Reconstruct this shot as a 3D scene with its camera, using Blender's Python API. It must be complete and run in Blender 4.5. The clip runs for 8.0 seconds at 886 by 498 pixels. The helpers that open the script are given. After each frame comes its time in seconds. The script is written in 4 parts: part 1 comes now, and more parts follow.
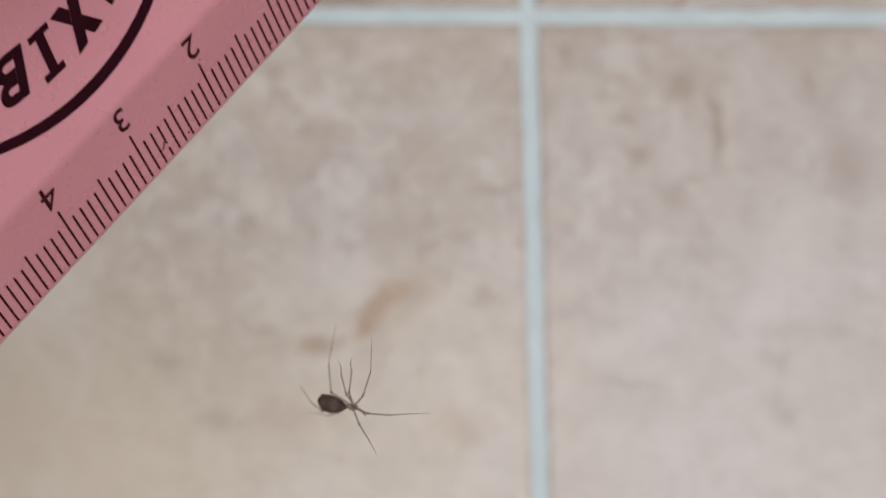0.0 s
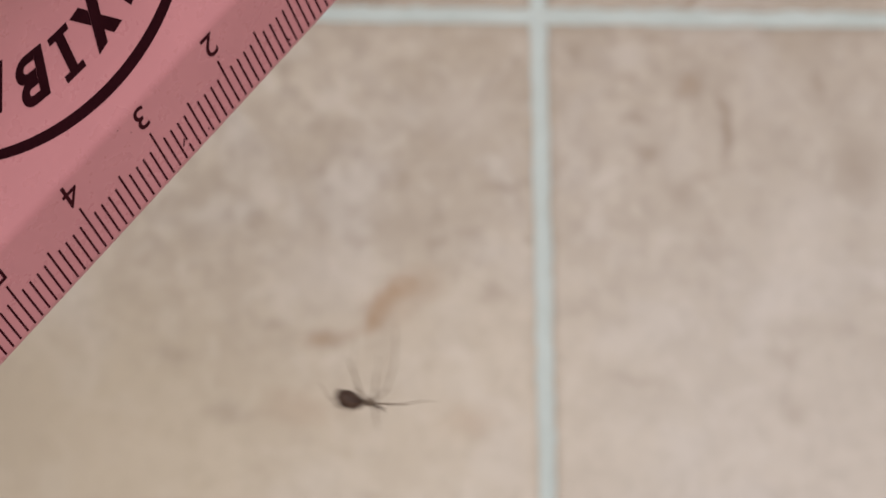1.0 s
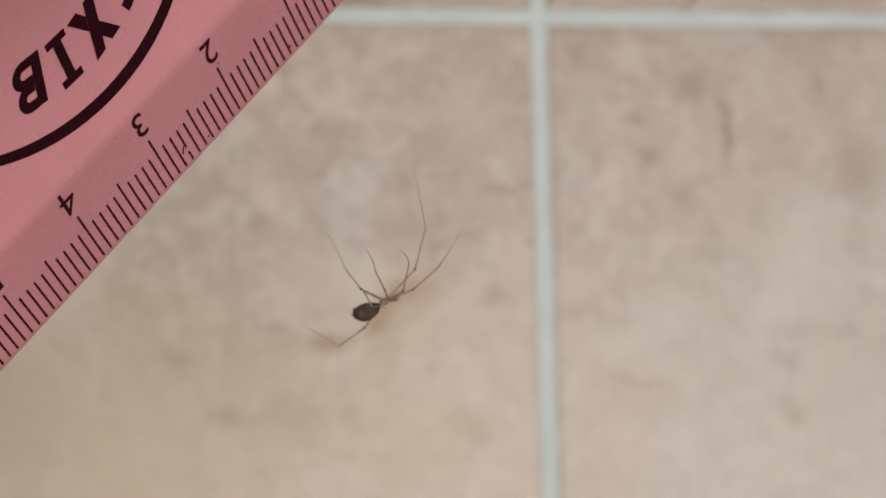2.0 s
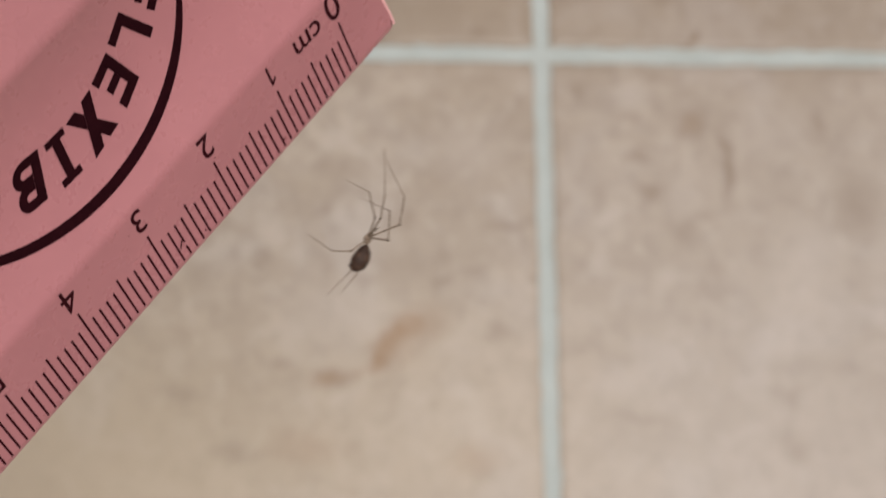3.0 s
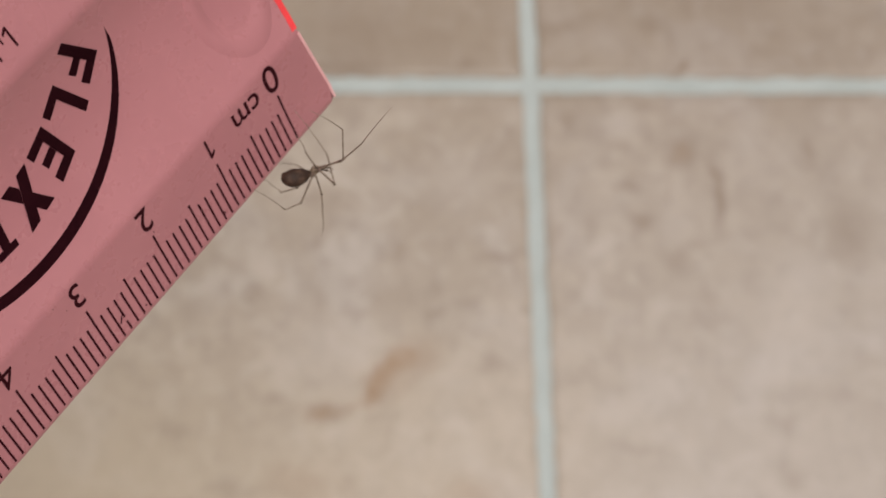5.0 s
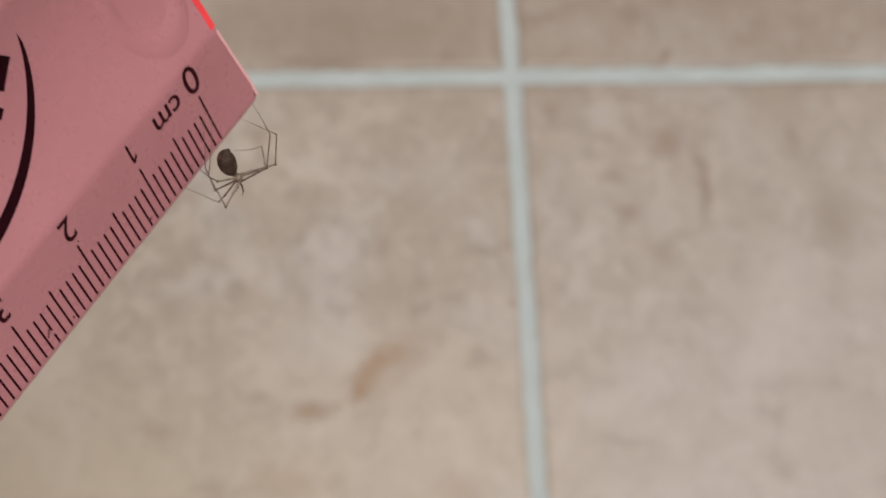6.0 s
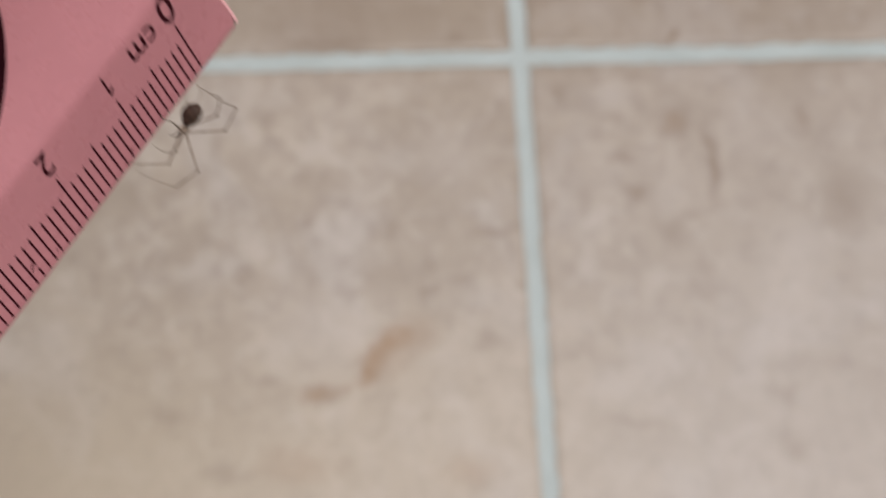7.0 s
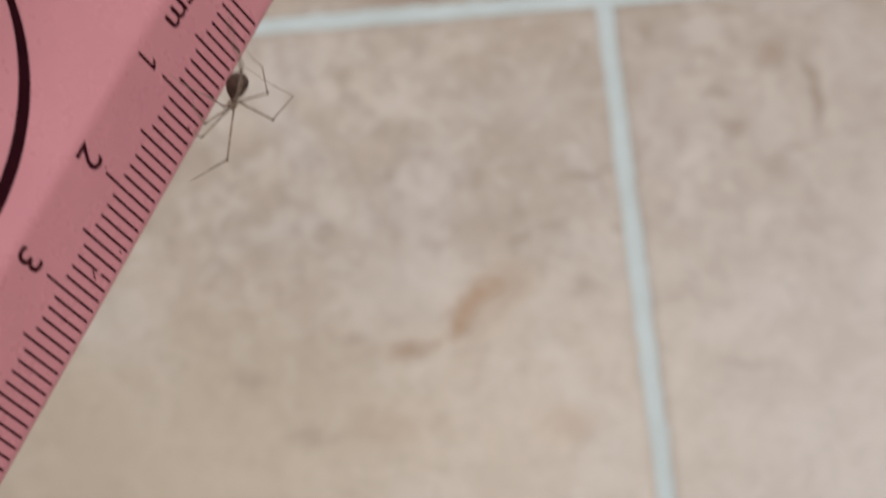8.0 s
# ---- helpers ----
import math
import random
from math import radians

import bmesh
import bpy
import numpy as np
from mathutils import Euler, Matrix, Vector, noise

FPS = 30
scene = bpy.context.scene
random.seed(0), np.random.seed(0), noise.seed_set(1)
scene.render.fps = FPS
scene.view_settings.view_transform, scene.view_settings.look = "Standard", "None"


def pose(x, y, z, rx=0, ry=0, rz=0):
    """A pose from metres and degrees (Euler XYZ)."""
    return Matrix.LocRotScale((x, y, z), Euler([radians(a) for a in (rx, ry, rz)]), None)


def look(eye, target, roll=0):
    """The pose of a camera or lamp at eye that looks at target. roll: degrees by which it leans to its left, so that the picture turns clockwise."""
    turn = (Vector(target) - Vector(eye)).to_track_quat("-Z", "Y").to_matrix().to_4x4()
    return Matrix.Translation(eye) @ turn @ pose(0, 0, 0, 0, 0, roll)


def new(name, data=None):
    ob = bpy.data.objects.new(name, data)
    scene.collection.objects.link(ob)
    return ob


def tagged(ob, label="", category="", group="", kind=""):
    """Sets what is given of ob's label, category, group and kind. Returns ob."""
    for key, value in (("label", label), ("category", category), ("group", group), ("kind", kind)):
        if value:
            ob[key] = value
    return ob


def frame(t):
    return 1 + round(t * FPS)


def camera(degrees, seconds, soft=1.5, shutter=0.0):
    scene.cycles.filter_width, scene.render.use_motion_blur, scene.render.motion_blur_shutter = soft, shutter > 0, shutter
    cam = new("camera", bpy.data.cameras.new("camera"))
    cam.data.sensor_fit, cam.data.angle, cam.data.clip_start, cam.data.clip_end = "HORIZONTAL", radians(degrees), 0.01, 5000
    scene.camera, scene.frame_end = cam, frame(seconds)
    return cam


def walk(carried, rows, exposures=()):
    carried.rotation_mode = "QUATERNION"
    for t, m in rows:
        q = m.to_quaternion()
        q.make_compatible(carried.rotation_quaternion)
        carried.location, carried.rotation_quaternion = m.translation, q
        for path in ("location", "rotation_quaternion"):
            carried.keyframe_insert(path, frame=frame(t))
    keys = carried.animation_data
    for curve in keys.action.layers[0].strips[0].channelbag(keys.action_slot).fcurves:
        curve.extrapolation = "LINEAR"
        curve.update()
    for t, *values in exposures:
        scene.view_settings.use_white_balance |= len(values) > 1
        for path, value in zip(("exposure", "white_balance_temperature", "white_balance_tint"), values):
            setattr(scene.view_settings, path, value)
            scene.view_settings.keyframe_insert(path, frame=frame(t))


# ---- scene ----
# ---------- camera ----------
cam = camera(27.0, 8.0, soft=1.6, shutter=0.5)
cam.data.dof.use_dof = True
cam.data.dof.focus_distance = 0.169
cam.data.dof.aperture_fstop = 41.0
LOOKS = [(0.0, 0.11, 5800, 8.2), (0.5, 0.05, 5960, 9.2), (0.6, 0.05, 5980, 9.4), (1.0, 0.06, 6330, 10.0), (2.5, 0.0, 6450, 10.0), (3.0, 0.0, 6500, 10.0), (4.7, 0.0, 6500, 10.0), (5.8, -0.16, 6380, 10.0), (6.0, -0.11, 6360, 10.0), (6.5, -0.06, 6270, 10.0), (7.0, 0.0, 6150, 10.0), (8.0, 0.09, 6090, 9.0)]
walk(cam, [
    (0.0, pose(-0.04537, -0.42000, 1.25200, 102.162, 0.825, -3.085)),
    (0.1, pose(-0.04536, -0.42009, 1.25182, 102.178, 0.773, -3.104)),
    (0.2, pose(-0.04534, -0.42030, 1.25132, 102.223, 0.650, -3.143)),
    (0.3, pose(-0.04530, -0.42056, 1.25058, 102.259, 0.502, -3.148)),
    (0.4, pose(-0.04526, -0.42077, 1.24968, 102.289, 0.378, -3.103)),
    (0.5, pose(-0.04522, -0.42086, 1.24868, 102.370, 0.327, -3.040)),
    (0.6, pose(-0.04517, -0.42048, 1.24685, 102.630, 0.330, -2.969)),
    (0.7, pose(-0.04509, -0.41956, 1.24398, 103.061, 0.340, -2.901)),
    (0.8, pose(-0.04502, -0.41847, 1.24091, 103.512, 0.354, -2.864)),
    (0.9, pose(-0.04496, -0.41756, 1.23845, 103.861, 0.370, -2.853)),
    (1.0, pose(-0.04493, -0.41717, 1.23745, 104.008, 0.387, -2.845)),
    (1.1, pose(-0.04506, -0.41718, 1.23757, 104.001, 0.407, -2.854)),
    (1.2, pose(-0.04542, -0.41721, 1.23789, 103.967, 0.435, -2.893)),
    (1.3, pose(-0.04598, -0.41726, 1.23840, 103.908, 0.469, -2.956)),
    (1.4, pose(-0.04670, -0.41732, 1.23905, 103.829, 0.508, -3.040)),
    (1.5, pose(-0.04756, -0.41739, 1.23982, 103.736, 0.550, -3.140)),
    (1.6, pose(-0.04850, -0.41749, 1.24066, 103.631, 0.594, -3.253)),
    (1.7, pose(-0.04951, -0.41759, 1.24156, 103.519, 0.640, -3.374)),
    (1.8, pose(-0.05055, -0.41771, 1.24247, 103.404, 0.685, -3.498)),
    (1.9, pose(-0.05158, -0.41783, 1.24337, 103.291, 0.728, -3.622)),
    (2.0, pose(-0.05257, -0.41797, 1.24422, 103.184, 0.768, -3.742)),
    (2.1, pose(-0.05349, -0.41812, 1.24498, 103.088, 0.803, -3.852)),
    (2.2, pose(-0.05429, -0.41827, 1.24563, 103.006, 0.834, -3.950)),
    (2.3, pose(-0.05495, -0.41844, 1.24614, 102.943, 0.857, -4.029)),
    (2.4, pose(-0.05544, -0.41861, 1.24647, 102.904, 0.871, -4.088)),
    (2.5, pose(-0.05571, -0.41878, 1.24658, 102.892, 0.877, -4.120)),
    (2.6, pose(-0.05583, -0.41906, 1.24651, 102.975, 0.861, -4.139)),
    (2.7, pose(-0.05590, -0.41948, 1.24631, 103.170, 0.821, -4.160)),
    (2.8, pose(-0.05597, -0.41992, 1.24602, 103.409, 0.772, -4.180)),
    (2.9, pose(-0.05606, -0.42027, 1.24568, 103.744, 0.724, -4.153)),
    (3.0, pose(-0.05620, -0.42041, 1.24532, 104.078, 0.691, -4.122)),
    (3.1, pose(-0.05710, -0.42001, 1.24487, 104.300, 0.670, -4.241)),
    (3.2, pose(-0.05895, -0.41905, 1.24427, 104.537, 0.650, -4.497)),
    (3.3, pose(-0.06111, -0.41791, 1.24360, 104.830, 0.633, -4.718)),
    (3.4, pose(-0.06289, -0.41695, 1.24294, 105.126, 0.622, -4.829)),
    (3.5, pose(-0.06364, -0.41654, 1.24237, 105.360, 0.618, -4.858)),
    (3.6, pose(-0.06342, -0.41653, 1.24183, 105.542, 0.621, -4.824)),
    (3.7, pose(-0.06286, -0.41652, 1.24125, 105.711, 0.629, -4.743)),
    (3.8, pose(-0.06213, -0.41651, 1.24073, 105.843, 0.642, -4.638)),
    (3.9, pose(-0.06140, -0.41651, 1.24035, 105.936, 0.658, -4.478)),
    (4.0, pose(-0.06083, -0.41651, 1.24021, 105.978, 0.676, -4.339)),
    (4.1, pose(-0.06037, -0.41687, 1.24084, 105.888, 0.704, -4.284)),
    (4.2, pose(-0.05989, -0.41773, 1.24234, 105.667, 0.749, -4.250)),
    (4.3, pose(-0.05948, -0.41875, 1.24413, 105.400, 0.807, -4.240)),
    (4.4, pose(-0.05918, -0.41961, 1.24563, 105.171, 0.873, -4.253)),
    (4.5, pose(-0.05906, -0.41997, 1.24625, 105.067, 0.943, -4.291)),
    (4.6, pose(-0.05912, -0.41989, 1.24625, 105.048, 1.029, -4.354)),
    (4.7, pose(-0.05929, -0.41967, 1.24622, 105.033, 1.144, -4.430)),
    (4.8, pose(-0.05957, -0.41932, 1.24618, 105.028, 1.282, -4.516)),
    (4.9, pose(-0.05994, -0.41887, 1.24613, 105.028, 1.438, -4.619)),
    (5.0, pose(-0.06039, -0.41832, 1.24606, 105.032, 1.607, -4.737)),
    (5.1, pose(-0.06091, -0.41769, 1.24598, 105.041, 1.784, -4.866)),
    (5.2, pose(-0.06150, -0.41701, 1.24589, 105.053, 1.964, -5.001)),
    (5.3, pose(-0.06215, -0.41629, 1.24578, 105.068, 2.143, -5.139)),
    (5.4, pose(-0.06284, -0.41555, 1.24566, 105.085, 2.314, -5.277)),
    (5.5, pose(-0.06356, -0.41480, 1.24553, 105.105, 2.473, -5.410)),
    (5.6, pose(-0.06432, -0.41406, 1.24539, 105.127, 2.615, -5.534)),
    (5.7, pose(-0.06509, -0.41335, 1.24524, 105.150, 2.735, -5.646)),
    (5.8, pose(-0.06586, -0.41268, 1.24509, 105.174, 2.828, -5.743)),
    (5.9, pose(-0.06664, -0.41208, 1.24492, 105.202, 2.889, -5.826)),
    (6.0, pose(-0.06740, -0.41156, 1.24474, 105.221, 2.912, -5.920)),
    (6.1, pose(-0.06842, -0.41104, 1.24442, 105.162, 2.915, -6.088)),
    (6.2, pose(-0.06973, -0.41047, 1.24391, 105.062, 2.916, -6.320)),
    (6.3, pose(-0.07105, -0.40995, 1.24336, 105.049, 2.917, -6.529)),
    (6.4, pose(-0.07207, -0.40957, 1.24292, 105.128, 2.919, -6.603)),
    (6.5, pose(-0.07248, -0.40943, 1.24274, 105.171, 2.922, -6.582)),
    (6.6, pose(-0.07149, -0.40971, 1.24312, 105.030, 2.939, -6.429)),
    (6.7, pose(-0.06912, -0.41039, 1.24402, 104.740, 2.978, -6.082)),
    (6.8, pose(-0.06629, -0.41120, 1.24510, 104.506, 3.037, -5.660)),
    (6.9, pose(-0.06392, -0.41187, 1.24600, 104.452, 3.110, -5.213)),
    (7.0, pose(-0.06293, -0.41216, 1.24638, 104.470, 3.193, -4.960)),
    (7.1, pose(-0.06307, -0.41118, 1.24554, 104.585, 3.345, -5.071)),
    (7.2, pose(-0.06340, -0.40865, 1.24332, 105.011, 3.589, -4.897)),
    (7.3, pose(-0.06380, -0.40516, 1.24018, 105.614, 3.870, -4.566)),
    (7.4, pose(-0.06414, -0.40132, 1.23657, 106.245, 4.136, -4.066)),
    (7.5, pose(-0.06428, -0.39774, 1.23295, 106.814, 4.333, -3.519)),
    (7.6, pose(-0.06261, -0.39371, 1.22816, 107.448, 4.480, -2.877)),
    (7.7, pose(-0.05863, -0.38881, 1.22176, 108.230, 4.623, -1.926)),
    (7.8, pose(-0.05387, -0.38406, 1.21530, 109.010, 4.744, -0.839)),
    (7.9, pose(-0.04989, -0.38046, 1.21030, 109.463, 4.829, 0.224)),
    (8.0, pose(-0.04822, -0.37904, 1.20829, 109.554, 4.861, 0.743)),
], LOOKS)

# ---------- light ----------
world = bpy.data.worlds.new("world")
scene.world = world
world.use_nodes = True
sky = world.node_tree.nodes.new("ShaderNodeTexSky")
sky.sky_type = "NISHITA"
sky.sun_disc = False
sky.sun_elevation = radians(40)
sky.sun_rotation = radians(200)
back = world.node_tree.nodes["Background"]
back.inputs["Strength"].default_value = 0.1
world.node_tree.links.new(sky.outputs[0], back.inputs["Color"])


def area_lamp(name, m, sx, sy, power, colour):
    lamp = bpy.data.lights.new(name, "AREA")
    lamp.shape, lamp.size, lamp.size_y, lamp.energy, lamp.color = "RECTANGLE", sx, sy, power, colour
    ob = new(name, lamp)
    ob.matrix_world = m
    return ob


# added soft lamp, unseen behind the camera, placed by the shading it gives
area_lamp("unseen_key_light", look((0.17, -1.93, 1.08), (-0.05, 0.0, 1.3)), 0.85, 0.85, 30.3, (1.0, 0.98, 0.955))


# ---------- materials ----------
class Nodes:
    """A small helper round a node tree."""

    def __init__(self, name):
        self.mat = bpy.data.materials.new(name)
        self.mat.use_nodes = True
        self.tree = self.mat.node_tree
        self.bsdf = self.tree.nodes["Principled BSDF"]
        self.out = self.tree.nodes["Material Output"]

    def node(self, kind, **values):
        n = self.tree.nodes.new(kind)
        for key, value in values.items():
            n.inputs[key].default_value = value
        return n

    def link(self, a, b):
        self.tree.links.new(a, b)

    def place(self):
        return self.tree.nodes.new("ShaderNodeNewGeometry").outputs["Position"]

    def local(self):
        return self.tree.nodes.new("ShaderNodeTexCoord").outputs["Object"]

    def noise(self, vector, scale, detail=4.0, rough=0.55, twist=0.0):
        n = self.node("ShaderNodeTexNoise", Scale=scale, Detail=detail, Roughness=rough, Distortion=twist)
        self.link(vector, n.inputs["Vector"])
        return n.outputs["Fac"]

    def ramp(self, value, low, high, a=0.0, b=1.0, smooth=True):
        n = self.tree.nodes.new("ShaderNodeMapRange")
        n.interpolation_type = "SMOOTHSTEP" if smooth else "LINEAR"
        for key, v in (("From Min", low), ("From Max", high), ("To Min", a), ("To Max", b)):
            n.inputs[key].default_value = v
        self.link(value, n.inputs["Value"])
        return n.outputs["Result"]

    def math(self, op, a, b):
        n = self.tree.nodes.new("ShaderNodeMath")
        n.operation = op
        for slot, v in zip(n.inputs, (a, b)):
            if isinstance(v, (int, float)):
                slot.default_value = v
            else:
                self.link(v, slot)
        return n.outputs[0]

    def mix(self, fac, a, b):
        n = self.tree.nodes.new("ShaderNodeMix")
        n.data_type = "RGBA"
        for slot, v in ((n.inputs[0], fac), (n.inputs[6], a), (n.inputs[7], b)):
            if isinstance(v, (int, float)):
                slot.default_value = v
            elif isinstance(v, tuple):
                slot.default_value = (*v, 1.0)
            else:
                self.link(v, slot)
        return n.outputs[2]

    def offset(self, vector, dx, dy, dz):
        n = self.tree.nodes.new("ShaderNodeVectorMath")
        n.operation = "ADD"
        self.link(vector, n.inputs[0])
        n.inputs[1].default_value = (dx, dy, dz)
        return n.outputs[0]

    def bump(self, height, strength, distance):
        n = self.node("ShaderNodeBump", Strength=strength, Distance=distance)
        self.link(height, n.inputs["Height"])
        self.link(n.outputs["Normal"], self.bsdf.inputs["Normal"])

    def finish(self, colour, rough, metal=0.0, spec=0.5):
        b = self.bsdf
        for key, v in (("Base Color", colour), ("Roughness", rough), ("Metallic", metal), ("Specular IOR Level", spec)):
            if isinstance(v, tuple):
                b.inputs[key].default_value = (*v, 1.0)
            elif isinstance(v, (int, float)):
                b.inputs[key].default_value = v
            else:
                self.link(v, b.inputs[key])
        return self.mat


def plain(name, colour, rough=0.6, grain=60.0, vary=0.12, metal=0.0, spec=0.5):
    n = Nodes(name)
    p = n.local()
    f = n.math("MULTIPLY", n.noise(p, grain), n.noise(p, grain * 7.3))
    shade = tuple(c * (1 - vary) for c in colour)
    n.bump(n.noise(p, grain * 12), 0.08, 0.0004)
    return n.finish(n.mix(n.ramp(f, 0.12, 0.4), shade, colour), rough, metal, spec)


Z = 1.4  # height of the joint crossing over the floor

# brown smudges in the glaze: x, z from the joint crossing, half width, half height, strength
DARK = [
    (0.0358, -0.0171, 0.0046, 0.0044, 0.52),
    (0.0446, -0.0290, 0.0016, 0.0070, 0.80),
    (0.0434, -0.0215, 0.0017, 0.0036, 0.58),
    (0.0252, -0.0342, 0.0032, 0.0028, 0.66),
    (0.0228, -0.0256, 0.0038, 0.0020, 0.55),
    (0.0333, -0.0439, 0.0042, 0.0028, 0.34),
    (0.0377, -0.0405, 0.0030, 0.0019, 0.30),
    (0.0034, -0.0388, 0.0018, 0.0047, 0.26),
    (0.0084, -0.0083, 0.0047, 0.0017, 0.38),
    (0.0407, -0.0542, 0.0039, 0.0030, 0.23),
    (0.0381, -0.0591, 0.0030, 0.0024, 0.23),
    (0.0566, -0.0839, 0.0035, 0.0028, 0.26),
    (0.0697, -0.0778, 0.0035, 0.0021, 0.23),
    (0.0204, -0.0893, 0.0076, 0.0018, 0.23),
    (0.0671, -0.0173, 0.0017, 0.0036, 0.47),
]
# more of them, after two wide darker washes above the joint
DARK_MORE = [
    (-0.0480, 0.0130, 0.0330, 0.0140, 0.50),
    (0.0127, 0.0340, 0.1145, 0.0331, 0.42),
    (0.0753, -0.0386, 0.0047, 0.0083, 0.36),
    (0.0571, -0.0965, 0.0031, 0.0031, 0.36),
    (0.0378, 0.0041, 0.0013, 0.0019, 0.90),
    (-0.0154, 0.0051, 0.0031, 0.0018, 0.52),
    (0.0085, 0.0145, 0.0045, 0.0018, 0.45),
    (0.0298, 0.0158, 0.0018, 0.0038, 0.45),
    (-0.0462, 0.0036, 0.0100, 0.0018, 0.75),
    (-0.0243, -0.0565, 0.0022, 0.0015, 0.52),
    (-0.0183, -0.0546, 0.0038, 0.0017, 0.39),
    (-0.0088, -0.0431, 0.0052, 0.0015, 0.55),
    (-0.0120, -0.0690, 0.0022, 0.0024, 0.36),
    (-0.0629, -0.0759, 0.0038, 0.0014, 0.39),
    (-0.0436, -0.0562, 0.0030, 0.0026, 0.40),
    (-0.0531, -0.0398, 0.0024, 0.0019, 0.36),
    (-0.0326, -0.0416, 0.0019, 0.0019, 0.33),
    (-0.0514, -0.0291, 0.0041, 0.0028, 0.26),
    (-0.0728, -0.0972, 0.0055, 0.0028, 0.33),
    (-0.0858, -0.0832, 0.0041, 0.0019, 0.33),
    (0.0280, -0.0056, 0.0036, 0.0013, 0.39),
]
# brown tinges
TINGE = [
    (0.0650, 0.0050, 0.0700, 0.0380, 0.20),
    (-0.0505, -0.0797, 0.0042, 0.0024, 0.46),
    (-0.0393, -0.0764, 0.0019, 0.0024, 0.42),
    (-0.0020, -0.0560, 0.0035, 0.0016, 0.30),
]
# wide washes of tone: cooler over one tile, yellower over the other, its lower left brightened by colour
COOL = [(0.0700, -0.0750, 0.1000, 0.0950, 0.28), (0.0900, -0.0350, 0.0350, 0.0300, 0.15)]
YELLOW = [(-0.1080, -0.1040, 0.0420, 0.0380, 0.55), (-0.0700, -0.1150, 0.0800, 0.0450, 0.32), (-0.0200, -0.0900, 0.0400, 0.0300, 0.18), (-0.0300, 0.0350, 0.0600, 0.0300, 0.30)]
# the orange-brown stain
WARM = [
    (-0.0316, -0.0664, 0.0024, 0.0016, 0.56),
    (-0.0352, -0.0688, 0.0036, 0.0023, 0.80),
    (-0.0386, -0.0718, 0.0027, 0.0026, 0.75),
    (-0.0397, -0.0763, 0.0018, 0.0028, 0.78),
    (-0.0448, -0.0780, 0.0047, 0.0010, 0.30),
    (-0.0515, -0.0802, 0.0043, 0.0023, 0.50),
    (-0.0354, -0.0724, 0.0061, 0.0047, 0.31),
    (-0.0280, -0.0668, 0.0046, 0.0040, 0.29),
    (0.0358, -0.0176, 0.0022, 0.0020, 0.20),
    (-0.0563, -0.0960, 0.0083, 0.0041, 0.28),
    (-0.0178, -0.0985, 0.0069, 0.0036, 0.31),
]
# pale clouds
LIGHT = [
    (0.0573, -0.1082, 0.0700, 0.0445, 0.32),
    (0.0188, 0.0117, 0.0055, 0.0050, 0.45),
    (0.0127, -0.0521, 0.0020, 0.0036, 0.45),
    (0.0167, -0.0803, 0.0061, 0.0036, 0.36),
    (0.0636, -0.0485, 0.0083, 0.0069, 0.45),
    (0.0607, -0.0610, 0.0083, 0.0055, 0.36),
    (0.0536, -0.0204, 0.0076, 0.0057, 0.36),
    (0.0331, -0.0370, 0.0041, 0.0038, 0.27),
    (-0.0487, -0.0645, 0.0131, 0.0097, 0.36),
    (-0.0179, -0.0244, 0.0083, 0.0083, 0.32),
    (0.0546, -0.0719, 0.0055, 0.0041, 0.36),
    (0.0209, -0.0102, 0.0041, 0.0031, 0.32),
]


